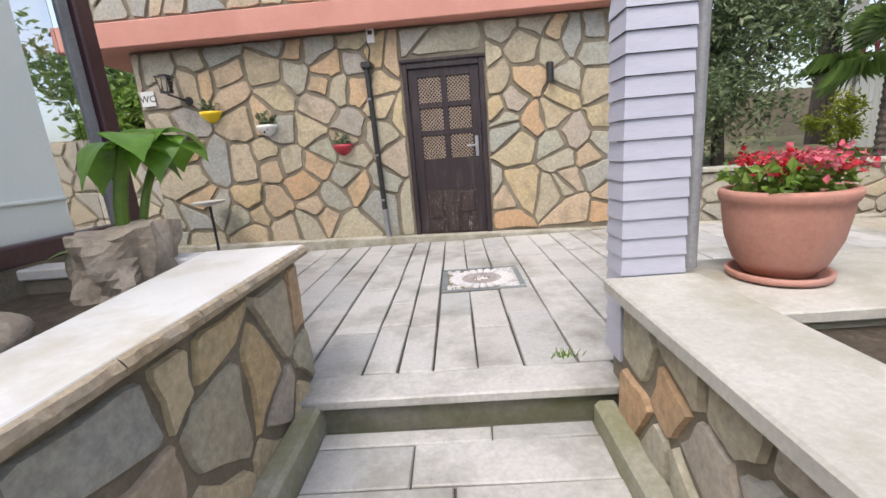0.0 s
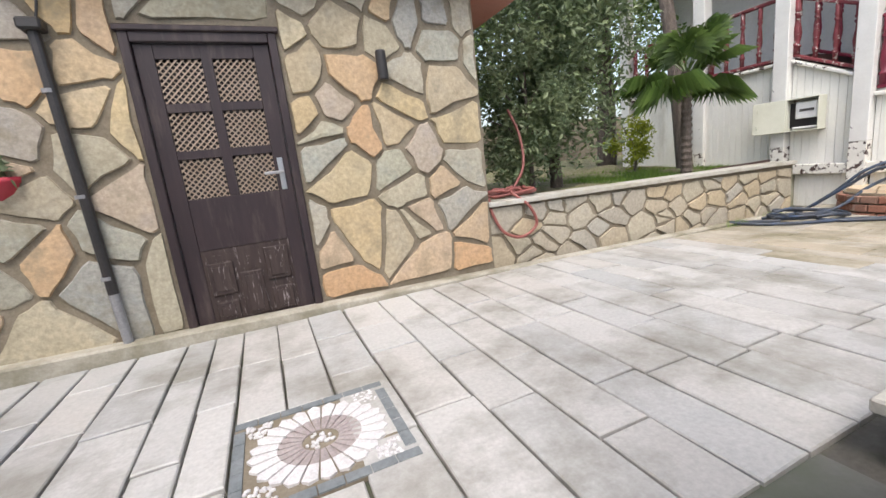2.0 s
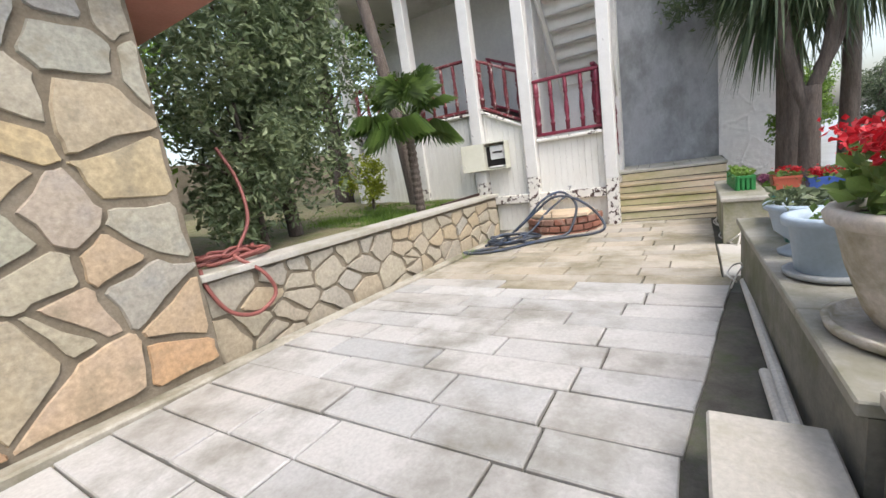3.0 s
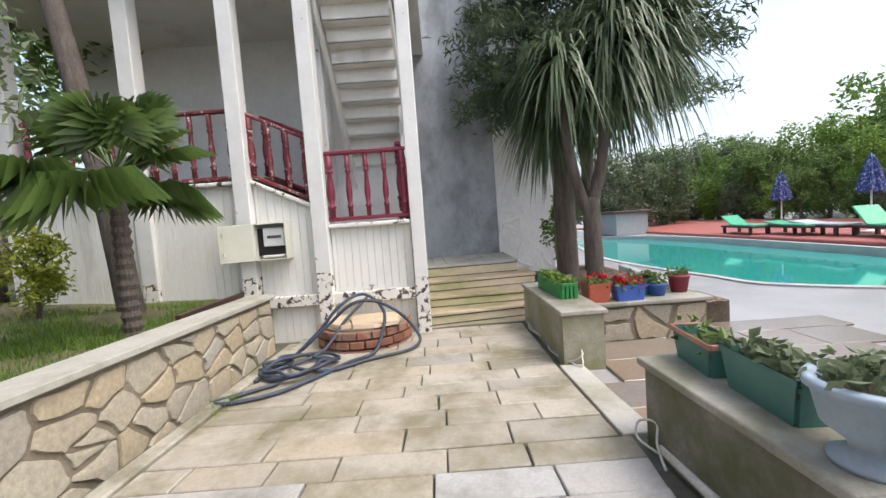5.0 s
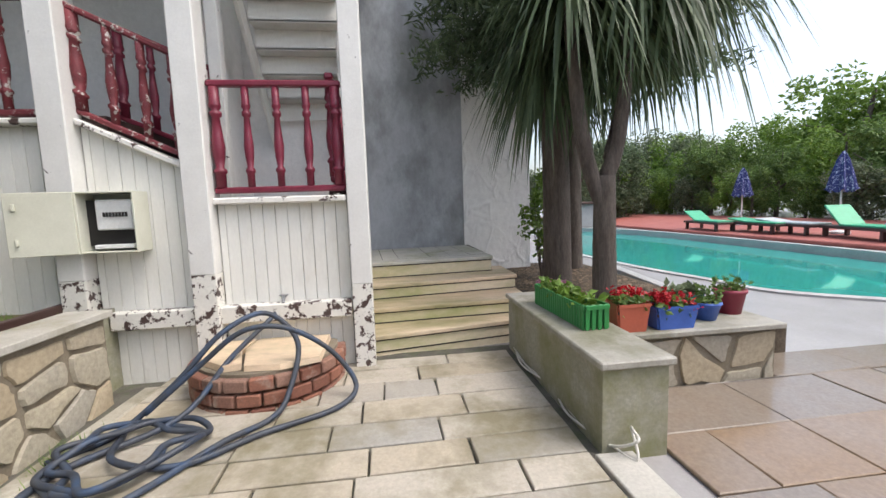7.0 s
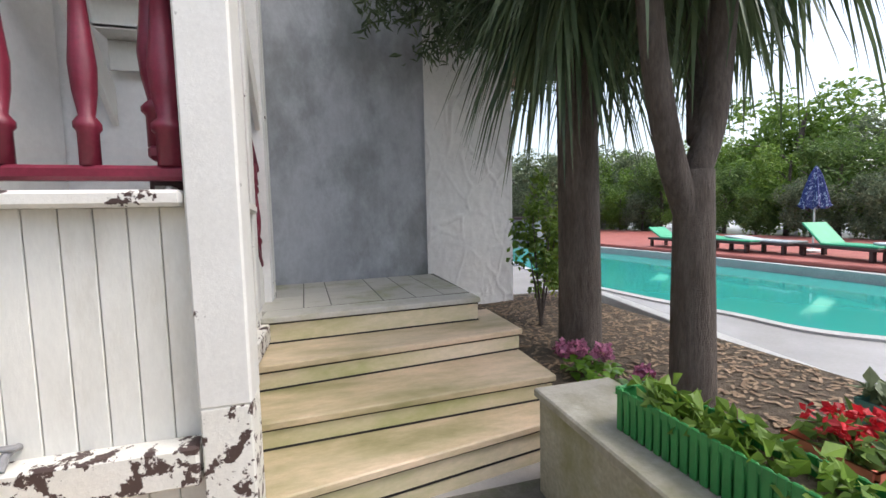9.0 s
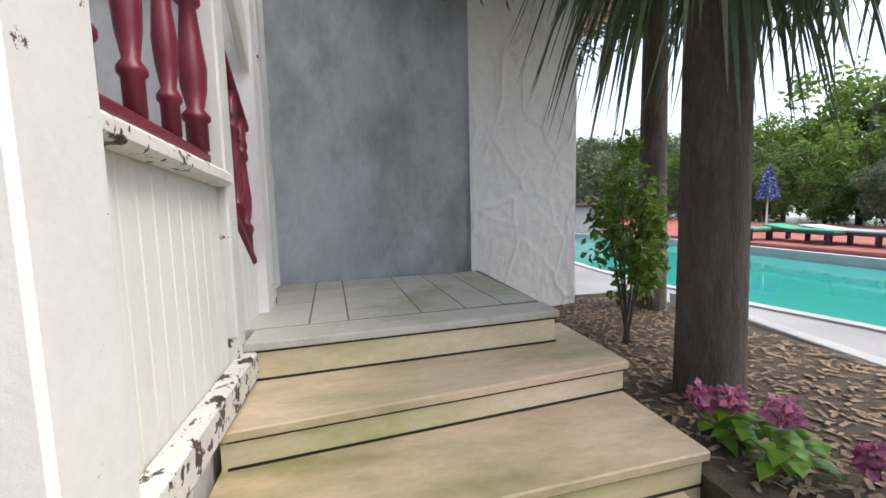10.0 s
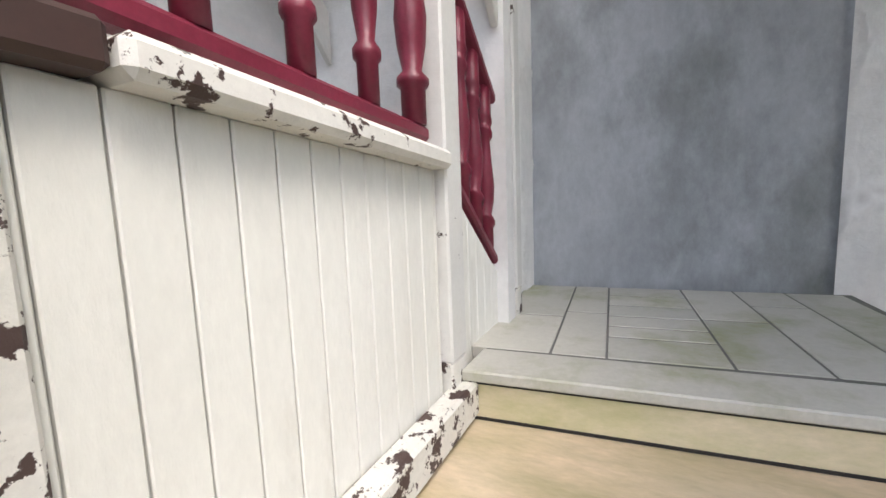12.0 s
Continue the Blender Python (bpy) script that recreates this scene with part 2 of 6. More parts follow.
def leaf_mat(name, cols, rough=0.5, sub=0.35):
    m = mat(name, cols, 2.0, 25, rough, 0.0, var=0.25)
    n, l = m.node_tree.nodes, m.node_tree.links
    b = n["Principled BSDF"]
    src = b.inputs["Base Color"].links[0].from_socket
    g = n.new("ShaderNodeNewGeometry")
    r = n.new("ShaderNodeValToRGB")
    r.color_ramp.elements[0].color, r.color_ramp.elements[1].color = (0.55, 0.6, 0.5, 1), (1.25, 1.2, 1.0, 1)
    l.new(g.outputs["Random Per Island"], r.inputs[0])
    x = n.new("ShaderNodeMix")
    x.data_type, x.blend_type = "RGBA", "MULTIPLY"
    x.inputs[0].default_value = 1.0
    l.new(src, x.inputs[6]), l.new(r.outputs[0], x.inputs[7])
    l.new(x.outputs[2], b.inputs["Base Color"])
    t = n.new("ShaderNodeBsdfTranslucent")
    l.new(x.outputs[2], t.inputs["Color"])
    mx = n.new("ShaderNodeMixShader")
    mx.inputs[0].default_value = sub
    l.new(b.outputs[0], mx.inputs[1]), l.new(t.outputs[0], mx.inputs[2])
    l.new(mx.outputs[0], n["Material Output"].inputs["Surface"])
    return m


M["l_dark"] = leaf_mat("dark_foliage", ((0.09, 0.135, 0.075), (0.17, 0.225, 0.14)))
M["l_mid"] = leaf_mat("mid_foliage", ((0.115, 0.20, 0.055), (0.21, 0.32, 0.10)))
M["l_bush"] = leaf_mat("grey_green_bush", ((0.15, 0.21, 0.125), (0.29, 0.35, 0.22)))
M["l_light"] = leaf_mat("light_foliage", ((0.14, 0.26, 0.04), (0.25, 0.38, 0.08)), sub=0.35)
M["l_bright"] = leaf_mat("bright_leaf", ((0.17, 0.36, 0.04), (0.26, 0.48, 0.09)), 0.28, 0.4)
M["l_olive"] = leaf_mat("grey_green_foliage", ((0.15, 0.20, 0.13), (0.25, 0.30, 0.20)))
M["l_palm"] = leaf_mat("palm_green", ((0.09, 0.17, 0.045), (0.17, 0.26, 0.08)), 0.4)
M["l_yucca"] = leaf_mat("dark_sword_leaf", ((0.09, 0.135, 0.075), (0.17, 0.225, 0.14)), 0.4)
M["l_grass"] = leaf_mat("grass_blade", ((0.13, 0.25, 0.04), (0.22, 0.34, 0.07)))
M["l_yellow"] = leaf_mat("yellow_green_foliage", ((0.24, 0.30, 0.03), (0.38, 0.42, 0.05)))
M["f_red"] = leaf_mat("red_petals", ((0.55, 0.015, 0.03), (0.70, 0.03, 0.06)))
M["f_pink"] = leaf_mat("pink_petals", ((0.62, 0.20, 0.45), (0.75, 0.35, 0.60)))
M["f_salmon"] = leaf_mat("salmon_petals", ((0.75, 0.12, 0.22), (0.80, 0.3, 0.38)))

water = bpy.data.materials.new("pool_water")
water.use_nodes = True
wb = water.node_tree.nodes["Principled BSDF"]
wb.inputs["Base Color"].default_value = (0.035, 0.33, 0.29, 1)
wb.inputs["Roughness"].default_value = 0.06
wnz = water.node_tree.nodes.new("ShaderNodeTexNoise")
wnz.inputs["Scale"].default_value = 2.2
wnb = water.node_tree.nodes.new("ShaderNodeBump")
wnb.inputs["Strength"].default_value, wnb.inputs["Distance"].default_value = 0.25, 0.06
water.node_tree.links.new(wnz.outputs["Fac"], wnb.inputs["Height"])
water.node_tree.links.new(wnb.outputs[0], wb.inputs["Normal"])
M["water"] = water
glass = bpy.data.materials.new("window_glass")
glass.use_nodes = True
gb = glass.node_tree.nodes["Principled BSDF"]
gb.inputs["Transmission Weight"].default_value, gb.inputs["Roughness"].default_value, gb.inputs["IOR"].default_value = 1.0, 0.02, 1.45
M["glass"] = glass


# ---- mesh helpers ----
def obj(name, bm, material, parent=None, label="", smooth=False):
    me = bpy.data.meshes.new(name)
    bm.to_mesh(me)
    bm.free()
    for m in material if isinstance(material, (list, tuple)) else [material]:
        me.materials.append(m)
    if smooth:
        me.polygons.foreach_set("use_smooth", [True] * len(me.polygons))
    ob = new(name, me)
    if parent is not None:
        ob.parent = parent
    if label:
        ob["label"] = label
    return ob


part = obj


def thing(name, label, category, at=None, group="", kind=""):
    e = tagged(new(name), label, category, group, kind)
    e.empty_display_size = 0.1
    if at is not None:
        e.matrix_basis = at if isinstance(at, Matrix) else Matrix.Translation(at)
    return e


def setting(name, bm, material, label, category=""):
    return tagged(obj(name, bm, material), label, category or name.split("_")[0], kind="structure")


def box(bm, x0, x1, y0, y1, z0, z1, bevel=0.0, mi=0, m=None):
    vs = [bm.verts.new((x, y, z)) for z in (z0, z1) for y in (y0, y1) for x in (x0, x1)]
    fs = [bm.faces.new([vs[i] for i in f]) for f in ((0, 2, 3, 1), (4, 5, 7, 6), (0, 1, 5, 4), (2, 6, 7, 3), (0, 4, 6, 2), (1, 3, 7, 5))]
    for f in fs:
        f.material_index = mi
    if m is not None:
        for v in vs:
            v.co = m @ v.co
    if bevel:
        es = list({e for f in fs for e in f.edges})
        r = bmesh.ops.bevel(bm, geom=es, offset=bevel, segments=1, affect="EDGES")
        for f in r["faces"]:
            f.material_index = mi
    return vs


def boxed(*a, **k):
    bm = bmesh.new()
    box(bm, *a, **k)
    return bm


def lathe(profile, segs=14, bm=None, m=None, cap=True):
    bm = bm or bmesh.new()
    rings = []
    for r, z in profile:
        rings.append([bm.verts.new((r * math.cos(2 * math.pi * i / segs), r * math.sin(2 * math.pi * i / segs), z)) for i in range(segs)])
    for a, b in zip(rings, rings[1:]):
        for i in range(segs):
            bm.faces.new((a[i], a[(i + 1) % segs], b[(i + 1) % segs], b[i]))
    if cap:
        bm.faces.new(rings[0][::-1])
        bm.faces.new(rings[-1])
    if m is not None:
        for ring in rings:
            for v in ring:
                v.co = m @ v.co
    return bm


def tube(points, radius, bm=None, segs=8, taper=1.0):
    bm = bm or bmesh.new()
    pts = [Vector(p) for p in points]
    rings, n = [], len(pts)
    side = None
    for i, p in enumerate(pts):
        d = (pts[min(i + 1, n - 1)] - pts[max(i - 1, 0)]).normalized()
        if side is None:
            side = d.orthogonal().normalized()
        side = (side - d * side.dot(d)).normalized()
        up = d.cross(side)
        r = radius * (1 + (taper - 1) * i / (n - 1))
        rings.append([bm.verts.new(p + (side * math.cos(2 * math.pi * k / segs) + up * math.sin(2 * math.pi * k / segs)) * r) for k in range(segs)])
    for a, b in zip(rings, rings[1:]):
        for k in range(segs):
            bm.faces.new((a[k], a[(k + 1) % segs], b[(k + 1) % segs], b[k]))
    bm.faces.new(rings[0][::-1])
    bm.faces.new(rings[-1])
    return bm


def spline(points, steps=8):
    """A smooth line through the points."""
    p = [Vector(q) for q in points]
    p = [p[0] * 2 - p[1]] + p + [p[-1] * 2 - p[-2]]
    out = []
    for i in range(1, len(p) - 2):
        for s in range(steps):
            t = s / steps
            a, b, c, d = p[i - 1], p[i], p[i + 1], p[i + 2]
            out.append(0.5 * (2 * b + (c - a) * t + (2 * a - 5 * b + 4 * c - d) * t * t + (3 * b - a - 3 * c + d) * t ** 3))
    out.append(p[-2])
    return out


def clip(poly, nx, ny, c):
    """Keeps the part of a 2D polygon where nx x + ny y <= c."""
    out = []
    for i, p in enumerate(poly):
        q = poly[(i + 1) % len(poly)]
        a, b = nx * p[0] + ny * p[1] - c, nx * q[0] + ny * q[1] - c
        if a <= 0:
            out.append(p)
        if a * b < 0:
            t = a / (a - b)
            out.append((p[0] + t * (q[0] - p[0]), p[1] + t * (q[1] - p[1])))
    return out


def cells(rng, u0, u1, v0, v1, size, squash=1.0):
    """Irregular polygons that fill a rectangle: broken stones."""
    nu, nv = max(1, round((u1 - u0) / size / 1.12)), max(1, round((v1 - v0) / size * 1.12 / squash))
    pts = []
    for j in range(nv):
        for i in range(nu):
            if rng.random() < 0.2:
                continue
            pts.append((u0 + (i + 0.5 + (j % 2) * 0.5 - 0.25 + rng.uniform(-0.52, 0.52)) * (u1 - u0) / nu, v0 + (j + 0.5 + rng.uniform(-0.52, 0.52)) * (v1 - v0) / nv))
    polys = []
    for k, (px, py) in enumerate(pts):
        poly = [(u0, v0), (u1, v0), (u1, v1), (u0, v1)]
        wk = 0
        for i, (qx, qy) in enumerate(pts):
            if i != k and abs(qx - px) + abs(qy - py) < size * 5:
                nx, ny = qx - px, qy - py
                poly = clip(poly, nx, ny, nx * (px + qx) / 2 + ny * (py + qy) / 2)
                if len(poly) < 3:
                    break
        if len(poly) >= 3:
            polys.append(poly)
    return polys


def inset(poly, d):
    """Moves every side of a convex polygon inward."""
    out = list(poly)
    n = len(poly)
    area = sum(poly[i][0] * poly[(i + 1) % n][1] - poly[(i + 1) % n][0] * poly[i][1] for i in range(n))
    s = 1 if area > 0 else -1
    for i in range(n):
        (x0, y0), (x1, y1) = poly[i], poly[(i + 1) % n]
        ex, ey = x1 - x0, y1 - y0
        le = math.hypot(ex, ey)
        if le < 1e-6:
            continue
        nx, ny = s * ey / le, -s * ex / le
        out = clip(out, nx, ny, nx * x0 + ny * y0 - d)
        if len(out) < 3:
            return []
    return out


def stones(parent, seed, u0, u1, v0, v1, place, size=0.34, gap=0.0085, depth=0.02, material=None, name="stone"):
    """Broken stones on a wall; place(u, v, n) gives the point in the world."""
    rng = random.Random(seed)
    for poly in cells(rng, u0, u1, v0, v1, size):
        p = inset(poly, gap)
        if len(p) < 3:
            continue
        cx, cy = sum(a for a, b in p) / len(p), sum(b for a, b in p) / len(p)
        # broken edges: a wobbling point in the middle of each side, corners cut
        ring = []
        for i, a in enumerate(p):
            b = p[(i + 1) % len(p)]
            le = math.hypot(b[0] - a[0], b[1] - a[1])
            if le < 0.012:
                ring.append(a)
                continue
            for t in (0.1, 0.5, 0.9):
                w = rng.uniform(0.0, 0.13) * min(le, 0.25)
                x, y = a[0] + (b[0] - a[0]) * t, a[1] + (b[1] - a[1]) * t
                ring.append((x + (cx - x) * w / max(0.05, math.hypot(cx - x, cy - y)), y + (cy - y) * w / max(0.05, math.hypot(cx - x, cy - y))))
        if len(ring) < 3:
            continue
        bm = bmesh.new()
        h = depth * rng.uniform(0.7, 1.3)
        tu, tv = rng.uniform(-0.03, 0.03), rng.uniform(-0.03, 0.03)
        lo = [bm.verts.new(place(x, y, 0.0)) for x, y in ring]
        hi = [bm.verts.new(place(cx + (x - cx) * 0.96, cy + (y - cy) * 0.96, h + (x - cx) * tu + (y - cy) * tv)) for x, y in ring]
        mid = bm.verts.new(place(cx, cy, h * 1.25))
        n = len(ring)
        for i in range(n):
            bm.faces.new((lo[i], lo[(i + 1) % n], hi[(i + 1) % n], hi[i]))
            bm.faces.new((hi[i], hi[(i + 1) % n], mid))
        bmesh.ops.recalc_face_normals(bm, faces=bm.faces)
        part(name, bm, material or M["stone"], parent)


def leaves(rng, n, where, size, bm=None, droop=0.3, narrow=0.45):
    """n leaf blades of two faces at places given by where(rng)."""
    bm = bm or bmesh.new()
    for _ in range(n):
        c = Vector(where(rng))
        d = Vector((rng.gauss(0, 1), rng.gauss(0, 1), rng.gauss(0, 0.7) - droop)).normalized()
        s = d.orthogonal().normalized()
        s = Matrix.Rotation(rng.uniform(0, 6.28), 3, d) @ s
        le = size * rng.uniform(0.6, 1.3)
        w = le * narrow * 0.5
        up = d.cross(s) * le * 0.12
        a, b, e, f = bm.verts.new(c), bm.verts.new(c + d * le * 0.5 + s * w + up), bm.verts.new(c + d * le), bm.verts.new(c + d * le * 0.5 - s * w + up)
        bm.faces.new((a, b, e))
        bm.faces.new((a, e, f))
    return bm


def blob(rng, centre, radii, shells=9, spread=0.36):
    """Places for leaves: in clumps spread over an uneven crown."""
    cl = []
    for _ in range(shells):
        d = Vector((rng.gauss(0, 1), rng.gauss(0, 1), rng.gauss(0, 1))).normalized()
        r = rng.uniform(0.45, 0.95)
        cl.append((Vector(centre) + Vector((d.x * radii[0], d.y * radii[1], d.z * radii[2])) * r, rng.uniform(0.6, 1.2) * spread))

    def where(g):
        c, s = g.choice(cl)
        d = Vector((g.gauss(0, 1), g.gauss(0, 1), g.gauss(0, 1))).normalized() * (g.random() ** 0.4)
        return c + Vector((d.x * radii[0], d.y * radii[1], d.z * radii[2])) * s
    return where


def fz(x):
    """The terrace falls gently towards the white house."""
    return -0.036 * min(3.3, max(0.0, x - 2.6))


# ---- ground and pool ----
POOL = [(7.6, -4.6), (8.3, -3.45), (9.35, -2.5), (10.4, -2.35), (12.0, -2.1), (15.0, -2.0), (19.0, -2.7), (22.5, -3.6), (23.5, -4.6), (22.0, -6.0), (18.5, -6.85), (14.0, -6.95), (10.5, -6.8), (8.3, -6.2)]


def smooth_ring(pts, k=5):
    n = len(pts)
    out = []
    for i in range(n):
        a, b, c, d = (Vector((*pts[(i + j - 1) % n], 0)) for j in range(4))
        for s in range(k):
            t = s / k
            q = 0.5 * (2 * b + (c - a) * t + (2 * a - 5 * b + 4 * c - d) * t * t + (3 * b - a - 3 * c + d) * t ** 3)
            out.append((q.x, q.y))
    return out


pool_ring = smooth_ring(POOL)
pcx, pcy = 15.0, -4.5


def ring_face(bm, inner, outer, z):
    a = [bm.verts.new((x, y, z)) for x, y in inner]
    b = [bm.verts.new((x, y, z)) for x, y in outer]
    for i in range(len(a)):
        j = (i + 1) % len(a)
        bm.faces.new((a[i], b[i], b[j], a[j]))


GZ = -0.19


def gz(y):
    """The ground rises gently beyond the pool."""
    return GZ + 0.03 * min(11.0, max(0.0, -1.9 - y))


bm = bmesh.new()
far = []
for x, y in pool_ring:
    d = Vector((x - pcx, y - pcy)).normalized() * 400
    far.append((x + d.x, y + d.y))
mids = []
for k in (1.4, 2.0, 3.0, 5.0, 9.0):
    mids.append([(pcx + (x - pcx) * k, pcy + (y - pcy) * k) for x, y in pool_ring])
for p, q in zip([pool_ring] + mids, mids + [far]):
    ring_face(bm, p, q, 0.0)
bmesh.ops.remove_doubles(bm, verts=bm.verts[:], dist=1e-4)
for v in bm.verts:
    v.co.z = gz(v.co.y)
setting("ground", bm, M["poolfloor"], "pale wet paved ground around the pool", "ground")
bm = bmesh.new()
bm.faces.new([bm.verts.new((x, y, GZ - 0.02)) for x, y in pool_ring])
setting("water", bm, M["water"], "turquoise swimming pool water with soft ripples", "water")
bm = bmesh.new()
a = [bm.verts.new((x, y, GZ - 0.25)) for x, y in pool_ring]
b = [bm.verts.new((x, y, gz(y) + 0.03)) for x, y in pool_ring]
wide = [(pcx + (x - pcx) * 1.02, pcy + (y - pcy) * 1.06) for x, y in pool_ring]
c = [bm.verts.new((x, y, gz(y) + 0.03)) for x, y in wide]
d = [bm.verts.new((x, y, gz(y) - 0.02)) for x, y in wide]
for i in range(len(a)):
    j = (i + 1) % len(a)
    for p, q in ((a, b), (b, c), (c, d)):
        bm.faces.new((p[i], p[j], q[j], q[i]))
setting("pool_rim", bm, M["coping"], "grey stone coping round the swimming pool", "coping")
bm = boxed(3.0, 34, -13.5, -7.3, 0, 0.1, 0.02)
for v in bm.verts:
    v.co.z += gz(v.co.y)
setting("pool_deck", bm, M["redtile"], "red tiled sun deck behind the pool", "deck")

# lower entry path, terrace bed under the slabs
setting("entry_path", boxed(-0.66, 0.80, -4.0, 1.56, -0.6, -0.183), M["joint"], "grey slab entry path below one step", "path")
bm = bmesh.new()
for x0, x1 in ((-9.0, 2.6), (2.6, 5.9), (5.9, 7.95)):
    y0 = 1.60 if x0 < 0 else 1.80
    v = [bm.verts.new(p) for p in ((x0, y0, fz(x0) - 0.03), (x1, y0, fz(x1) - 0.03), (x1, 5.6, fz(x1) - 0.03), (x0, 5.6, fz(x0) - 0.03), (x0, y0, -0.8), (x1, y0, -0.8))]
    bm.faces.new(v[:4])
    bm.faces.new((v[0], v[4], v[5], v[1]))
terrace = setting("terrace_floor", bm, M["joint"], "terrace of long grey stone slabs laid in staggered rows", "floor")
# the darker cement holds moss and also the shadow below the nosing
setting("step_riser", boxed(-0.64, 0.84, 1.565, 1.63, -0.3, -0.045), M["cement_dark"], "mossy riser of the terrace step", "step")
setting("step_nosing", boxed(-0.64, 0.86, 1.525, 1.745, -0.045, 0.006, 0.008), M["slab"], "pale stone nosing slab at the terrace edge", "step")
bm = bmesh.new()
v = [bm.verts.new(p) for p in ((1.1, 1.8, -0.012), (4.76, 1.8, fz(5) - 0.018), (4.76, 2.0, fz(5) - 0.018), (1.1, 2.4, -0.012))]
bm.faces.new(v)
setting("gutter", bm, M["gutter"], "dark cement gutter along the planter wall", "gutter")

# ---- stone house ----
WY = 5.06
DX0, DX1, DZ1 = -0.38, 0.585, 2.14
bm = bmesh.new()
box(bm, -3.6, DX0, WY, WY + 0.35, -0.3, 2.52)
box(bm, DX1, 2.24, WY, WY + 0.35, -0.3, 2.52)
box(bm, DX0, DX1, WY, WY + 0.35, DZ1, 2.52)
box(bm, DX0, DX1, WY, WY + 0.35, -0.3, 0.0)
box(bm, 1.9, 2.24, WY + 0.35, 9.0, -0.3, 2.52)
box(bm, -3.6, -3.25, WY + 0.35, 9.0, -0.3, 2.52)
house_wall = setting("wall_house", bm, M["mortar"], "wall clad in broken ochre and grey stones", "wall")
setting("roof_slab", boxed(-4.3, 2.85, 4.84, 9.3, 2.53, 2.80, 0.01), M["pink"], "salmon pink plaster slab over the stone wall", "slab")
upper_wall = setting("wall_upper", boxed(-4.2, 2.7, 4.92, 5.2, 2.80, 4.2), M["mortar"], "upper stone parapet above the pink slab", "wall")
kerb = setting("kerb_house", boxed(-3.7, 7.6, 4.93, 5.06, -0.4, 0.055, 0.012), M["kerbstone"], "low stone kerb along the wall foot", "kerb")
kerb.data.transform(Matrix(((1, 0, 0, 0), (0, 1, 0, 0), (-0.028, 0, 1, 0.02), (0, 0, 0, 1))))
side_wall = setting("wall_old", boxed(-9.5, -3.9, 6.1, 6.5, -0.3, 1.7), M["mortar"], "old dark stone garden wall", "wall")


def build_door():
    d = tagged(new("door_1"), "dark brown wooden door with six lattice panes, worn at the foot", "door", kind="structure")
    d.location = (DX0, WY, 0.03)
    w, h = DX1 - DX0, DZ1 - 0.04
    bm = bmesh.new()
    for x0, x1, z0, z1 in ((0, 0.06, 0, h), (w - 0.06, w, 0, h), (0.06, w - 0.06, h - 0.07, h)):
        box(bm, x0, x1, -0.03, 0.09, z0, z1, 0.006)
    box(bm, -0.02, w + 0.02, -0.05, 0.02, h - 0.005, h + 0.035, 0.008)
    part("door_frame", bm, M["door"], d)
    bm = bmesh.new()
    x0, x1 = 0.065, w - 0.065
    mid = (x0 + x1) / 2
    rows = [(0.98, 1.26), (1.32, 1.58), (1.64, 1.93)]
    box(bm, x0, x0 + 0.11, 0.0, 0.05, 0.01, h - 0.075, 0.004)
    box(bm, x1 - 0.11, x1, 0.0, 0.05, 0.01, h - 0.075, 0.004)
    box(bm, mid - 0.035, mid + 0.035, 0.0, 0.05, 0.98, h - 0.075, 0.004)
    for z0, z1 in ((0.60, 0.98), (1.26, 1.32), (1.58, 1.64), (1.93, h - 0.075)):
        box(bm, x0 + 0.11, x1 - 0.11, 0.002, 0.048, z0, z1, 0.003)
    leaf = part("door_leaf", bm, M["door"], d)
    bm = bmesh.new()
    box(bm, x0 + 0.11, x1 - 0.11, 0.006, 0.046, 0.01, 0.598)
    for px0, px1, pz0, pz1 in ((x0 + 0.14, mid - 0.12, 0.05, 0.20), (x0 + 0.13, mid - 0.11, 0.25, 0.50), (mid - 0.08, mid + 0.08, 0.05, 0.40), (mid + 0.12, x1 - 0.14, 0.05, 0.24), (mid + 0.11, x1 - 0.13, 0.30, 0.56)):
        box(bm, px0, px1, -0.012, 0.006, pz0, pz1, 0.008)
        box(bm, px0 + 0.03, px1 - 0.03, -0.02, -0.012, pz0 + 0.03, pz1 - 0.03, 0.005)
    part("lower_panel", bm, M["door_worn"], leaf, "scuffed lower door panels")
    for i, (z0, z1) in enumerate(rows):
        for a, b in ((x0 + 0.11, mid - 0.035), (mid + 0.035, x1 - 0.11)):
            bm = bmesh.new()
            step = 0.042
            k = int((b - a + z1 - z0) / step) + 2
            for s in (1, -1):
                for j in range(k):
                    # slanted strips cut to the pane
                    u = (a if s > 0 else b) + s * (j * step - (z1 - z0))
                    p, q = [u, z0], [u + s * (z1 - z0), z1]
                    if s > 0:
                        if q[0] <= a or p[0] >= b:
                            continue
                        if p[0] < a:
                            p = [a, z0 + (a - p[0])]
                        if q[0] > b:
                            q = [b, z1 - (q[0] - b)]
                    else:
                        if q[0] >= b or p[0] <= a:
                            continue
                        if p[0] > b:
                            p = [b, z0 + (p[0] - b)]
                        if q[0] < a:
                            q = [a, z1 - (a - q[0])]
                    y = 0.018 if s > 0 else 0.026
                    wd = 0.006
                    vs = [bm.verts.new((p[0], y, p[1] - wd)), bm.verts.new((q[0], y, q[1] - wd)), bm.verts.new((q[0], y, q[1] + wd)), bm.verts.new((p[0], y, p[1] + wd))]
                    f = bm.faces.new(vs if s > 0 else vs[::-1])
            r = bmesh.ops.extrude_face_region(bm, geom=bm.faces[:])
            for v in r["geom"]:
                if isinstance(v, bmesh.types.BMVert):
                    v.co.y -= 0.007
            part("lattice", bm, M["lattice"], leaf, "crossed wooden lattice pane")
    part("backing", boxed(0.07, w - 0.07, 0.06, 0.075, 0.02, h - 0.08), M["dark"], leaf)
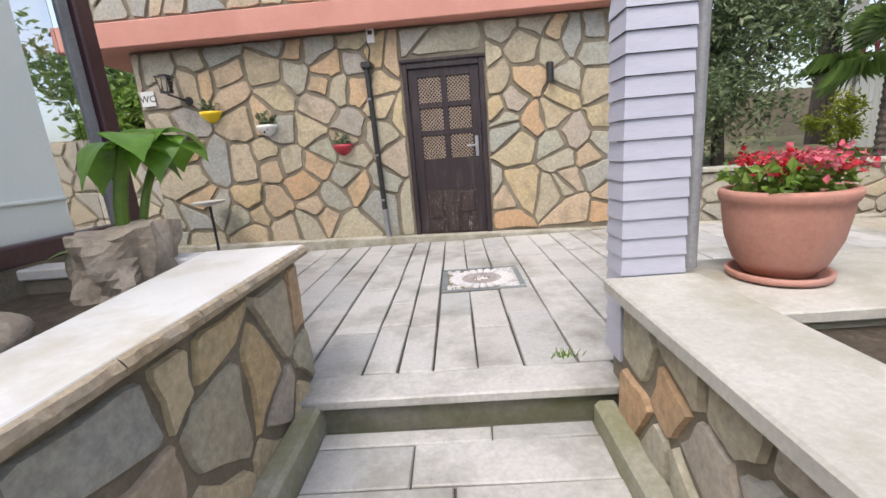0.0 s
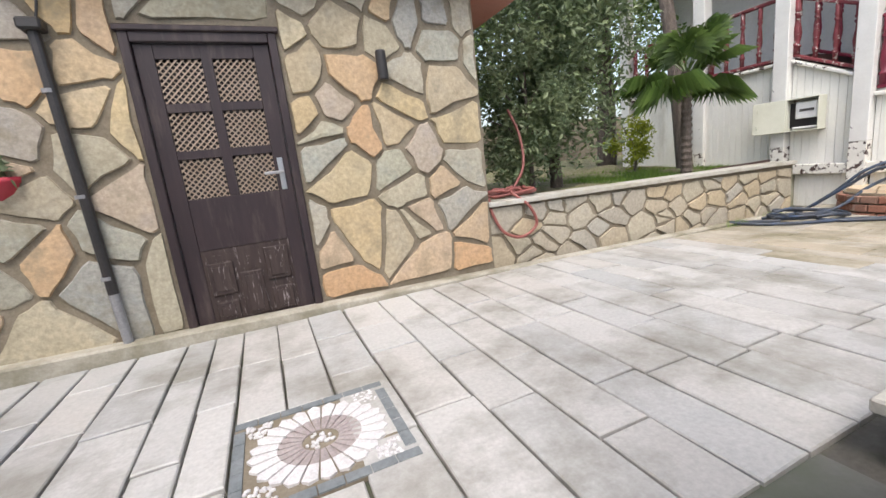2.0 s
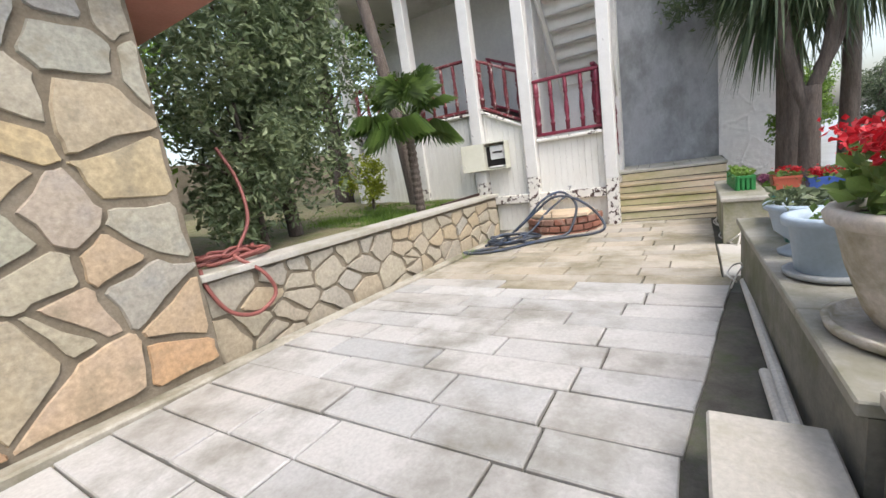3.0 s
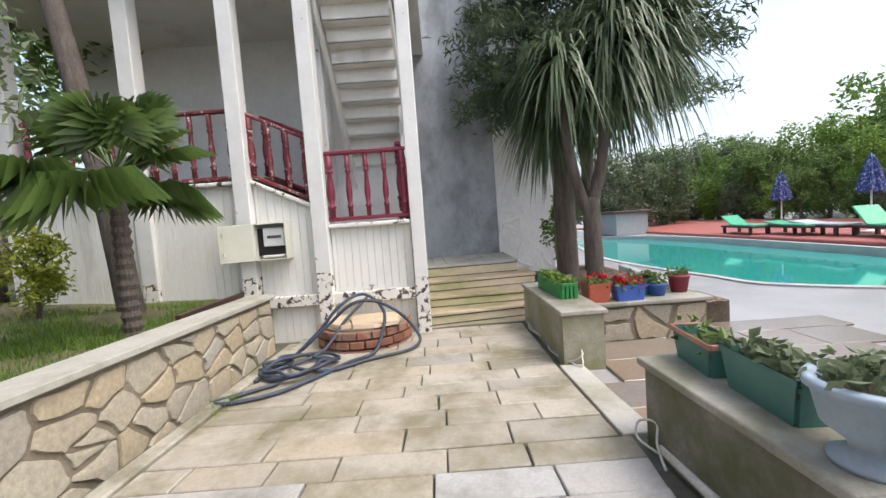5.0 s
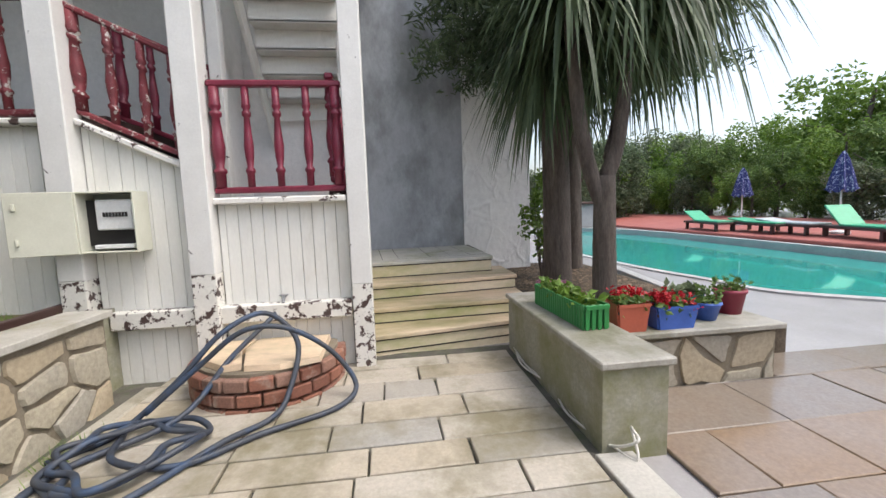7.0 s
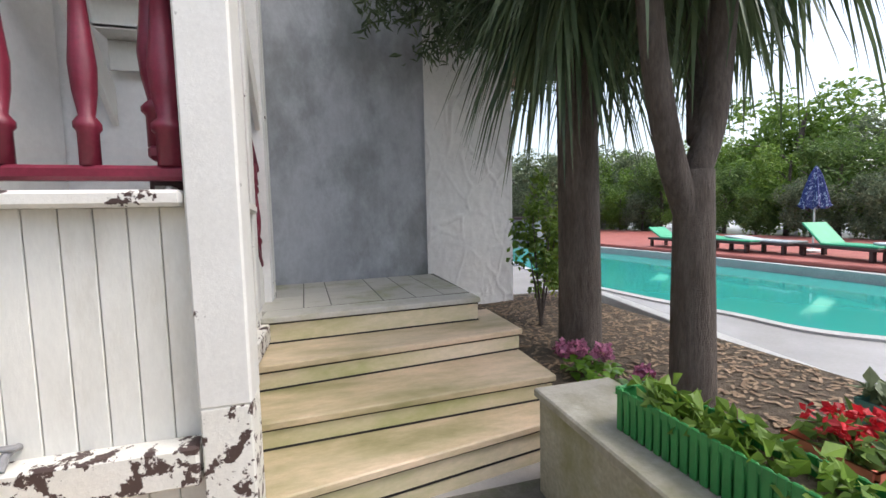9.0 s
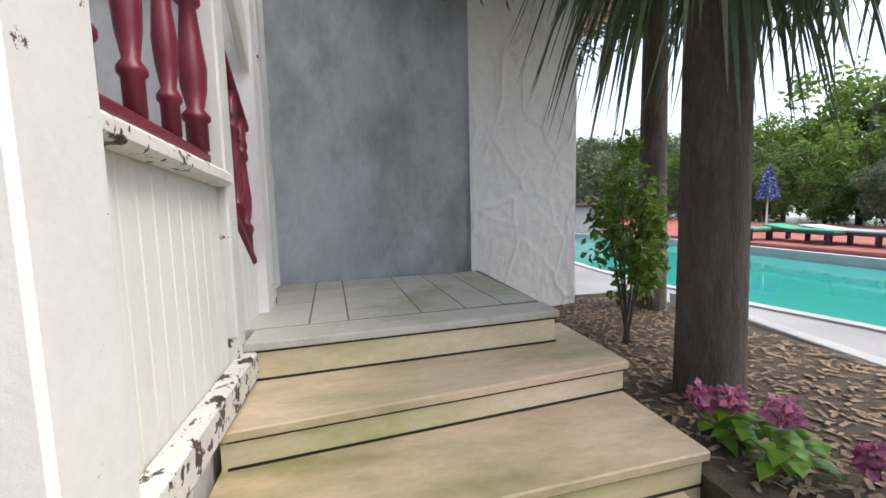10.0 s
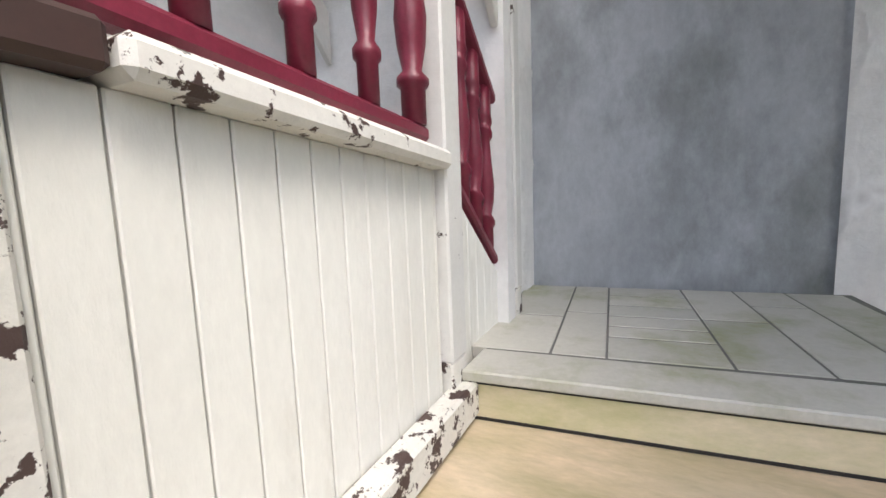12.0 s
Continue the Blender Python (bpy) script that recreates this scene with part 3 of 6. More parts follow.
    bm = boxed(x1 - 0.085, x1 - 0.045, -0.008, 0.0, 0.98, 1.22, 0.003)
    box(bm, x1 - 0.075, x1 - 0.055, -0.05, -0.008, 1.10, 1.12, 0.003)
    box(bm, x1 - 0.19, x1 - 0.055, -0.058, -0.042, 1.10, 1.122, 0.005)
    part("door_handle", bm, M["chrome"], leaf, "steel lever handle on a long plate")


build_door()


def lowwall(name, x0, x1, y0, y1, z0, z1, label, material=None):
    return setting(name, boxed(x0, x1, y0, y1, z0, z1), material or M["mortar"], label, "wall")


# raised bed along the terrace
BY = 5.16
bm = bmesh.new()
v0 = []
for y in (BY, BY + 0.22):
    v0.append([bm.verts.new((x, y, z)) for x, z in ((2.24, -0.2), (7.38, -0.5), (7.38, 0.508), (2.24, 0.60))])
for i in range(4):
    bm.faces.new((v0[0][i], v0[0][(i + 1) % 4], v0[1][(i + 1) % 4], v0[1][i]))
bm.faces.new(v0[0][::-1]), bm.faces.new(v0[1])
bed_wall = setting("wall_bed", bm, M["mortar"], "low retaining wall of broken stones holding the raised bed", "wall")
bm = boxed(2.26, 7.40, BY - 0.06, BY + 0.26, 0.0, 0.05, 0.006)
for v in bm.verts:
    v.co.z += 0.60 - 0.018 * (v.co.x - 2.24)
setting("cap_bed", bm, M["capstone"], "pale limestone coping on the bed wall", "coping")
bm = bmesh.new()
g = [[bm.verts.new((2.24 + 0.5 * i, BY + 0.2 + 0.6 * j, 0.56 - 0.02 * 0.5 * i + 0.12 * noise.noise((i * 0.5, j * 0.6, 3)) * min(1, j) + 0.02 * j)) for j in range(24)] for i in range(-0, 60)]
for i in range(59):
    for j in range(23):
        bm.faces.new((g[i][j], g[i + 1][j], g[i + 1][j + 1], g[i][j + 1]))
setting("wall_bed_return", boxed(7.385, 7.72, BY + 0.12, BY + 0.27, -0.5, 0.50), M["cement"], "short mossy return of the bed wall at the house", "wall")
setting("trim_plank", boxed(6.3, 7.70, BY + 0.40, BY + 0.46, 0.50, 0.575, 0.006), M["darkwood"], "dark timber edging board at the foot of the siding", "trim")
garden = setting("ground_garden", bm, M["grass_ground"], "raised garden ground with thin grass and bare earth", "ground")

# ---- entry parapets ----
left_par = lowwall("wall_parapet_left", -1.02, -0.64, -4.0, 1.76, -0.6, 0.63, "stone clad parapet beside the entry path")
left_back = lowwall("wall_bed_front", -2.6, -1.02, 1.70, 1.76, -0.3, 0.63, "stone clad planter wall")
bm = bmesh.new()
for a, b in ((-4.0, -2.1), (-2.09, -0.2), (-0.19, 1.82)):
    box(bm, -1.0, -0.6, a, b, 0.63, 0.685, 0.008)
for v in bm.verts:
    if v.co.x < -0.8:
        v.co.x = -0.80 - 0.16 * max(0.0, v.co.y)
box(bm, -2.3, -1.10, 1.68, 1.82, 0.63, 0.685, 0.008)
cap_left = setting("cap_left", bm, M["marble"], "white marble coping slabs with a chipped edge", "coping")
for j in range(7):
    # rough broken face of each coping slab
    bm = bmesh.new()
    y0, n = -0.19 + 0.288 * j, 10
    rows = []
    for i in range(n + 1):
        y = y0 + 0.284 * i / n
        row = []
        for kx, kz in ((0.0, 0.682), (0.6, 0.676), (1.0, 0.658), (0.75, 0.640), (0.0, 0.629)):
            q = 0.010 * noise.noise((y * 21, kz * 40, 3.0)) + 0.006 * noise.noise((y * 60, kz * 90, 5.0))
            row.append(bm.verts.new((-0.605 + kx * 0.020 + (q if kx else 0), y, kz)))
        rows.append(row)
    for p, q in zip(rows, rows[1:]):
        for i in range(4):
            bm.faces.new((p[i], q[i], q[i + 1], p[i + 1]))
    part("chipped_edge", bm, M["chipped"], cap_left, "rough tan broken edge")
setting("soil_left", boxed(-1.93, -1.02, -4.0, 1.70, -0.2, 0.56), M["soil"], "soil of the planter", "soil")
setting("kerb_path", boxed(-0.64, -0.53, -3.0, 1.75, -0.4, -0.02, 0.02), M["cement"], "worn plaster kerb at the parapet foot", "kerb")
setting("kerb_path_right", boxed(0.70, 0.80, -3.0, 1.52, -0.4, -0.05, 0.02), M["cement"], "worn plaster kerb at the parapet foot", "kerb")
right_par = lowwall("wall_parapet_right", 0.80, 1.06, -4.0, 1.45, -0.6, 0.465, "stone clad parapet beside the entry path")
bm = bmesh.new()
for a, b in ((-4.0, -1.6), (-1.59, 1.475)):
    box(bm, 0.725, 1.10, a, b, 0.465, 0.52, 0.008)
setting("cap_right", bm, M["capstone"], "white marble coping slabs", "coping")
setting("soil_right", boxed(1.06, 2.0, -4.0, 1.3, -0.2, 0.38), M["soil"], "soil of the planter", "soil")

# ---- planter walls beside the pool ----
bm = boxed(2.13, 4.69, 1.2, 1.835, -0.6, 0.375)
for v in bm.verts:
    v.co.y += 0.028 * (v.co.x - 2.13)
plant_wall = setting("wall_planter", bm, M["cement_dark"], "mossy cement planter wall", "wall")
bm = bmesh.new()
for a, b in ((2.13, 2.78), (2.785, 3.5), (3.505, 4.735)):
    box(bm, a, b, 1.16, 1.86, 0.375, 0.42, 0.006)
for v in bm.verts:
    v.co.y += 0.028 * (v.co.x - 2.13)
setting("cap_planter", bm, M["cap_damp"], "limestone coping on the planter wall", "coping")
block = thing("stone_block", "square stone block with a pale slab top beside the planter", "block", (2.14, 1.99, 0.0))
part("base", boxed(-0.24, 0.15, -0.13, 0.15, -0.05, 0.15, 0.01), M["cement"], block)
part("slab_top", boxed(-0.27, 0.2, -0.13, 0.19, 0.15, 0.20, 0.008), M["capstone"], block)
setting("platform_bed", boxed(1.13, 2.12, 1.2, 1.80, -0.6, 0.42), M["cement"], "stone platform beside the column", "platform")
setting("cap_platform", boxed(1.125, 2.125, 1.16, 1.82, 0.42, 0.465, 0.006), M["capstone"], "limestone slab under the large pot", "coping")
wall_a = setting("wall_stair", boxed(6.12, 7.86, 1.57, 1.955, -0.6, 0.34), M["cement"], "mossy cement wall beside the steps", "wall")
setting("cap_stair", boxed(6.09, 7.88, 1.54, 1.98, 0.34, 0.385, 0.008), M["cap_damp"], "worn stone coping", "coping")
wall_b = setting("wall_pots", boxed(6.85, 7.25, 0.14, 1.57, -0.6, 0.225), M["mortar"], "low wall of broken stones beside the pool", "wall")
setting("cap_pots", boxed(6.79, 7.32, 0.10, 1.535, 0.225, 0.27, 0.008), M["cap_damp"], "worn stone coping under flower pots", "coping")
setting("soil_trees", boxed(7.25, 11.5, -0.4, 1.57, -0.6, 0.1), M["soil"], "bare soil with wood chips round the trees", "soil")
bm = boxed(0, 4.2, -0.16, 0.0, -0.6, 0.06, 0.01)
bm.transform(Matrix.Translation((7.3, -0.24, 0)) @ Matrix.Rotation(radians(-9), 4, "Z"))
setting("kerb_trees", bm, M["coping"], "grey kerb at the edge of the tree bed", "kerb")

# ---- steps and landing ----
# front at the house side, slant towards the pool, level, pool end
STEPS = ((7.85, 0.165, 0.05, 1.66), (8.265, 0.06, 0.21, 1.555), (8.67, 0.125, 0.375, 1.535), (9.11, 0.09, 0.57, 1.74))
SY = 3.42


def slanted(bm, x, k):
    """Shear a step so that its front runs slantwise from the house."""
    for v in bm.verts:
        v.co.x += k * (SY - v.co.y)
    return bm


for i, (x, k, top, y0) in enumerate(STEPS):
    x1 = STEPS[i + 1][0] + 0.30 if i < 3 else 10.64
    base = STEPS[i - 1][2] if i else -0.118
    st = setting("step_%d" % (i + 1), slanted(boxed(x + 0.025, x1, y0 + 0.02, SY - 0.01, -0.5, top - 0.054), x, k), M["riser"], "yellowish sandstone step with green moss stains", "step")
    # near black strip draws the shadow line below each nosing
    part("joint", slanted(boxed(x + 0.021, x + 0.1, y0 + 0.014, SY - 0.03, top - 0.056, top - 0.042), x, k), M["dark"], st, "joint under the tread, near black as its shadow line")
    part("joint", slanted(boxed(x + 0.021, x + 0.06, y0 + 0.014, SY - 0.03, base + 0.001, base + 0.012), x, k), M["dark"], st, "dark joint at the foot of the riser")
    if i < 3:
        part("tread", slanted(boxed(x, x1, y0, SY, top - 0.042, top, 0.006), x, k), M["step"], st)
    else:
        part("tread", slanted(boxed(x, x + 0.24, y0, SY, top - 0.042, top, 0.006), x, k), M["landing"], st)
        X0, XE = x + 0.247, 10.66
        part("mortar_bed", slanted(boxed(x + 0.21, 10.65, y0 + 0.01, SY - 0.01, top - 0.053, top - 0.003), x, 0.12), M["gutter"], st, "dark mortar between the slabs")
        for ya, yb, cuts in ((3.15, SY + 0.06, (9.9,)), (2.94, 3.15, (10.0,)), (2.52, 2.94, (9.62, 9.78, 9.96, 10.18, 10.42)), (2.24, 2.52, (9.98,)), (1.98, 2.24, (10.3,)), (y0, 1.98, (9.62,))):
            xs = (X0, *cuts, XE)
            for xa, xb in zip(xs, xs[1:]):
                bm = slanted(boxed(xa + 0.007, xb - 0.007, ya + 0.005, yb - 0.005, top - 0.05, top, 0.003), x, 0.10)
                for v in bm.verts:
                    v.co.y += 0.06 * (v.co.x - X0) * (1 if ya > 1.9 or v.co.y > 1.9 else 0.6)
                part("slab", bm, M["landing"], st)

# ---- white house: back walls ----
def slant_wall(p0, p1, thick, z0, z1):
    """A wall slab from plan point p0 to p1, its face towards the entrance."""
    d = Vector((p1[0] - p0[0], p1[1] - p0[1], 0))
    bm = boxed(0, d.length, 0, thick, z0, z1)
    bm.transform(Matrix.Translation((*p0, 0)) @ Matrix.Rotation(math.atan2(d.y, d.x), 4, "Z"))
    return bm


BL, BR, BE = (10.66, 3.53), (10.93, 1.80), (11.13, 0.58)
setting("wall_concrete", slant_wall((BL[0] + 0.03, BL[1]), (BR[0] + 0.03, BR[1] - 0.02), 0.25, 0.3, 6.4), M["concrete"], "doorway closed with smooth bluish grey cement", "wall")
bm = bmesh.new()


def rough_sheet(bm, p0, p1, z0, z1, seed, amp=0.04, n=26, m=44):
    """An uneven plastered wall between two plan points."""
    d = Vector((p1[0] - p0[0], p1[1] - p0[1], 0))
    nrm = Vector((d.y, -d.x, 0)).normalized()
    rows = []
    for i in range(n + 1):
        row = []
        for j in range(m + 1):
            z = z0 + (z1 - z0) * j / m
            p = Vector((*p0, z)) + d * i / n
            q = Vector((i / n * d.length * 2.7, z * 2.1, seed))
            q += Vector((noise.noise(q * 1.7), noise.noise(q * 1.7 + Vector((7, 3, 1))), 0)) * 0.22
            c = noise.voronoi(q)[0]
            w = math.exp(-((c[1] - c[0]) / 0.035) ** 2)
            o = amp * (0.9 * w * (0.55 + noise.noise(q * 0.9)) + 0.35 * noise.noise(q * 1.3) + 0.16 * noise.noise(q * 5)) * (1 if 0 < i < n else 0)
            row.append(bm.verts.new(p + nrm * o))
        rows.append(row)
    for i in range(n):
        for j in range(m):
            bm.faces.new((rows[i][j], rows[i + 1][j], rows[i + 1][j + 1], rows[i][j + 1]))


rough_sheet(bm, BR, BE, -0.1, 6.4, 2.0, 0.034, 70, 260)
rough_sheet(bm, BE, (BE[0] + 1.2, BE[1] + 0.16), -0.1, 6.4, 7.0, 0.02, 12)
rough_sheet(bm, (10.68, 3.52), (9.95, 3.58), 0.3, 6.4, 5.0, -0.03, 40, 170)
for f in bm.faces:
    f.smooth = True
setting("wall_plaster", bm, M["plaster"], "white plaster wall modelled like rough stonework", "wall")
setting("wall_behind", boxed(11.3, 14.0, 0.80, 0.95, -0.2, 6.4), M["plaster"], "white plastered house wall", "wall")
setting("wall_above", boxed(10.5, 11.6, 0.6, 3.7, 6.4, 6.6), M["plaster"], "white plaster wall over the entrance", "wall")
eave = thing("roof_eave", "brown boarded eave under a tiled roof edge", "eave", (11.1, 0.0, 3.5))
for i in range(8):
    part("board", boxed(0.36 * i, 0.36 * i + 0.35, -0.12, 0.66, 0.0, 0.025, 0.004), M["eavewood"], eave)
for i in range(6):
    part("rafter", boxed(0.5 * i + 0.04, 0.5 * i + 0.11, -0.16, 0.64, -0.10, -0.002, 0.006), M["eavewood"], eave)
part("fascia", boxed(-0.03, 2.9, -0.19, -0.162, -0.09, 0.08, 0.005), M["eavewood"], eave)
for i in range(13):
    part("roof_tile", lathe([(0.10, 0.0), (0.10, 0.42)], 10, m=Matrix.Translation((0.1 + 0.22 * i, 0.16, 0.05)) @ Matrix.Rotation(radians(98), 4, "X"), cap=False), M["terracotta"], eave)


def post(x, y, z0, z1, w, parent=None, low=0.6, group="posts of the white house"):
    p = thing("wooden_post", "square white wooden post with flaking paint at the foot", "post", (x, y, z0), group)
    h = z1 - z0
    part("shaft", boxed(-w / 2, w / 2, -w / 2, w / 2, low, h, 0.008), M["white" if h > 6 else "peel_lite"], p)
    part("foot", boxed(-w / 2 + 0.002, w / 2 - 0.002, -w / 2 + 0.002, w / 2 - 0.002, 0, low, 0.006), M["peel_more"], p, "foot with dark brown bare patches")
    return p


M["peel_lite"] = mat("lightly_flaking_paint", ((0.64, 0.63, 0.60), (0.73, 0.72, 0.69)), 3.0, 50, 0.5, 0.2, var=0.08, peel=((0.06, 0.04, 0.035), 0.12))
FX = 7.75
PB, PA, PC = 4.53, 5.47, 3.295
post(FX - 0.055, PC + 0.005, -0.2, 4.6, 0.17, low=0.8)
post(FX - 0.085, PB, -0.2, 4.6, 0.19, low=0.95)
post(FX - 0.085, PA, 0.45, 4.6, 0.19, low=0.3)
post(FX, 6.78, 0.45, 4.6, 0.2, low=0.3)
post(FX, 8.4, 0.45, 4.6, 0.2, low=0.3)
post(9.10, 3.48, 0.50, 4.6, 0.13, low=0.12)
post(9.915, 3.465, 0.565, 4.6, 0.10, low=0.15)


def siding(name, a, b, zlo, zhi, label, w=0.098, thick=0.02, face=1):
    """Upright boards from plan point a to b; zlo and zhi are functions of the distance."""
    d = Vector((b[0] - a[0], b[1] - a[1], 0))
    le = d.length
    d.normalize()
    nrm = Vector((d.y, -d.x, 0)) * face
    bm = bmesh.new()
    k = [Vector((*a, 0)) - nrm * 0.03, Vector((*b, 0)) - nrm * 0.03]
    vs = [bm.verts.new(k[0] + Vector((0, 0, zlo(0)))), bm.verts.new(k[1] + Vector((0, 0, zlo(le)))), bm.verts.new(k[1] + Vector((0, 0, zhi(le)))), bm.verts.new(k[0] + Vector((0, 0, zhi(0))))]
    bm.faces.new(vs)
    r = bmesh.ops.extrude_face_region(bm, geom=bm.faces[:])
    for v in r["geom"]:
        if isinstance(v, bmesh.types.BMVert):
            v.co += nrm * 0.03
    wall = setting(name, bm, M["cream_dark"], label, "wall")
    s = 0.0
    while s < le - 0.01:
        e = min(le, s + w)
        bm = bmesh.new()
        m = Matrix((( d.x, nrm.x, 0, a[0]), (d.y, nrm.y, 0, a[1]), (0, 0, 1, 0), (0, 0, 0, 1)))
        vs = box(bm, s + 0.002, e - 0.002, 0.001, thick, 0, 1, 0.0)
        for v in vs:
            u = v.co.x
            v.co.z = zlo(u) if v.co.z < 0.5 else zhi(u)
        bmesh.ops.bevel(bm, geom=bm.edges[:], offset=0.003, segments=1, affect="EDGES")
        bm.transform(m)
        part("board", bm, M["cream"], wall)
        s = e
    return wall


M["cream_dark"] = mat("board_gap", ((0.20, 0.19, 0.16), (0.30, 0.28, 0.24)), 5, 50, 0.8, 0.2)
siding("wall_siding_front", (FX - 0.02, PC + 0.1), (FX - 0.02, PB - 0.1), lambda u: -0.25, lambda u: 1.30, "white painted upright boards under the balustrade", face=-1)
siding("wall_siding_slope", (FX - 0.02, PB + 0.1), (FX - 0.02, PA - 0.1), lambda u: -0.25, lambda u: 1.585 + 0.477 * u, "white painted upright boards under the sloping rail", face=-1)
siding("wall_siding_left", (FX - 0.02, PA + 0.1), (FX - 0.02, 8.2), lambda u: 0.45, lambda u: 1.935, "white painted upright boards under the porch", face=-1)
siding("wall_siding_side", (FX - 0.025, 3.475), (9.03, 3.475), lambda u: -0.2, lambda u: 1.375 - 0.065 * u, "white painted upright boards beside the steps", w=0.092)
siding("wall_siding_back", (9.17, 3.50), (9.86, 3.495), lambda u: 0.45, lambda u: 1.27 - 0.80 * u, "white painted boards beside the landing", w=0.092)
bm = boxed(FX - 0.14, FX - 0.042, PC + 0.1, 5.27, 0.33, 0.475, 0.01)
setting("trim_beam", bm, M["peel_more"], "horizontal white beam with flaking paint", "trim")
bm = bmesh.new()
box(bm, FX - 0.03, 9.16, 3.365, 3.45, 0.39, 0.525, 0.012)
setting("trim_side", bm, M["peel_more"], "sloping white base board with flaking paint", "trim")
bm = bmesh.new()
box(bm, FX - 0.13, FX + 0.07, PC + 0.1, PB - 0.1, 1.30, 1.355, 0.012)
setting("sill_front", bm, M["peel"], "white sill board with flaking edge", "sill")
setting("trim_corner", boxed(7.845, 7.985, 3.435, 3.452, 0.53, 1.36, 0.006), M["peel_more"], "corner board with heavily flaking white paint", "trim")
setting("sill_gap", boxed(7.80, 8.085, 3.40, 3.55, 1.355, 1.42, 0.01), M["darkwood"], "dark rotted end of the sill board", "sill")
bm = boxed(8.09, 9.03, 3.385, 3.60, 0, 0.06, 0.014)
for v in bm.verts:
    v.co.z += 1.375 - 0.065 * (v.co.x - FX + 0.025)
setting("sill_side", bm, M["peel"], "cracked white sill board", "sill")
bm = boxed(FX - 0.11, FX + 0.07, PB + 0.1, PA - 0.1, 0, 0.05, 0.01)
for v in bm.verts:
    v.co.z += 1.585 + 0.477 * (v.co.y - PB - 0.1)
setting("sill_slope", bm, M["peel"], "sloping white sill board", "sill")
setting("sill_porch", boxed(FX - 0.13, FX + 0.1, PA + 0.1, 8.2, 1.935, 1.985, 0.012), M["peel"], "white porch sill board", "sill")
setting("floor_porch", boxed(FX, 9.7, 5.2, 8.6, 1.9, 2.02), M["darkwood"], "dark wooden porch floor", "floor")
setting("wall_inner", boxed(9.72, 9.84, 3.42, 9.0, -0.2, 4.6), M["innerw"] if "innerw" in M else M["plaster"], "pale inner wall of the staircase", "wall")
setting("wall_inner_back", boxed(8.4, 9.7, 4.75, 4.85, -0.2, 4.6), M["plaster"], "pale inner wall of the staircase", "wall")
setting("ceiling_porch", boxed(FX - 0.3, 10.9, 3.1, 9.2, 4.6, 4.75), M["cream"], "boarded porch ceiling", "ceiling")

BAL = ((0.026, 0), (0.026, 0.09), (0.034, 0.10), (0.034, 0.115), (0.020, 0.135), (0.030, 0.20), (0.034, 0.27), (0.026, 0.36), (0.019, 0.46), (0.030, 0.475), (0.030, 0.495), (0.019, 0.51), (0.030, 0.53), (0.030, 0.545), (0.026, 0.56), (0.026, 0.66))


def balustrade(label, a, b, n, height, post_z, material, rail=0.045, slope=0.0, worn=False):
    """A rail with turned balusters between plan points, with a bottom and a top rail."""
    t = thing("balustrade", label, "railing", (*a, post_z), "balustrades of the white house")
    d = Vector((b[0] - a[0], b[1] - a[1], 0))
    le = d.length
    ang = math.atan2(d.y, d.x)
    rot = Matrix.Rotation(ang, 4, "Z") @ Matrix(((1, 0, 0, 0), (0, 1, 0, 0), (slope, 0, 1, 0), (0, 0, 0, 1)))
    for nm, z, h, w in (("bottom_rail", 0.03, 0.05, 0.06), ("top_rail", height - 0.05, 0.05, 0.07)):
        bm = boxed(0, le, -w / 2, w / 2, z, z + h, 0.012)
        bm.transform(rot)
        part(nm, bm, material, t)
    s = (height - 0.13) / 0.66
    for i in range(n):
        fat = 1.35 if i in (0, n - 1) else 1.0
        u = 0.05 + (le - 0.1) * i / max(1, n - 1)
        bm = lathe([(r * fat * 1.15, z * s) for r, z in BAL], 10)
        bm.transform(rot @ Matrix.Translation((u, 0, 0.08)))
        part("baluster", bm, material, t, smooth=True)
    return t


balustrade("crimson balustrade with turned wooden balusters", (FX - 0.04, PB - 0.1), (FX - 0.04, PC + 0.1), 5, 0.92, 1.36, M["red"])
balustrade("crimson side balustrade with thick turned balusters", (FX - 0.03, 3.49), (9.02, 3.49), 6, 0.92, 1.435, M["red"], slope=-0.065)
balustrade("dark worn sloping balustrade with flaking balusters", (FX - 0.02, PB + 0.09), (FX - 0.02, PA - 0.07), 4, 0.85, 1.635, M["red_worn"], slope=0.477)
balustrade("dark worn porch balustrade with flaking balusters", (FX - 0.02, PA + 0.08), (FX - 0.02, 6.65), 5, 0.92, 1.985, M["red_worn"])
balustrade("dark worn porch balustrade with flaking balusters", (FX - 0.02, 6.8), (FX - 0.02, 8.22), 6, 0.92, 1.985, M["red_worn"])
balustrade("crimson inner stair balustrade", (8.45, 4.6), (8.45, 5.5), 4, 0.9, 1.7, M["red"], slope=0.45)
balustrade("crimson stair balustrade beside the landing", (9.18, 3.50), (9.85, 3.50), 5, 0.85, 1.27, M["red"], slope=-0.80)
# underside of the upper stairs
upper = thing("upper_staircase", "cream wooden staircase seen from below", "stairs", (8.2, 3.48, 2.35))
for i in range(9):
    x0, z0 = 1.22 - 0.19 * i, 0.02 + 0.215 * i
    part("tread", boxed(x0, x0 + 0.22, 0.0, 0.92, z0 + 0.19, z0 + 0.22, 0.005), M["cream"], upper)
    part("riser", boxed(x0 + 0.19, x0 + 0.215, 0.0, 0.92, z0 - 0.02, z0 + 0.189, 0.004), M["cream"], upper)
for y in (-0.045, 0.925):
    bm = boxed(-0.35, 1.5, y, y + 0.04, -0.18, 0.10, 0.006)
    for v in bm.verts:
        v.co.z += 1.131 * (1.32 - v.co.x)
    part("stringer", bm, M["white"], upper)
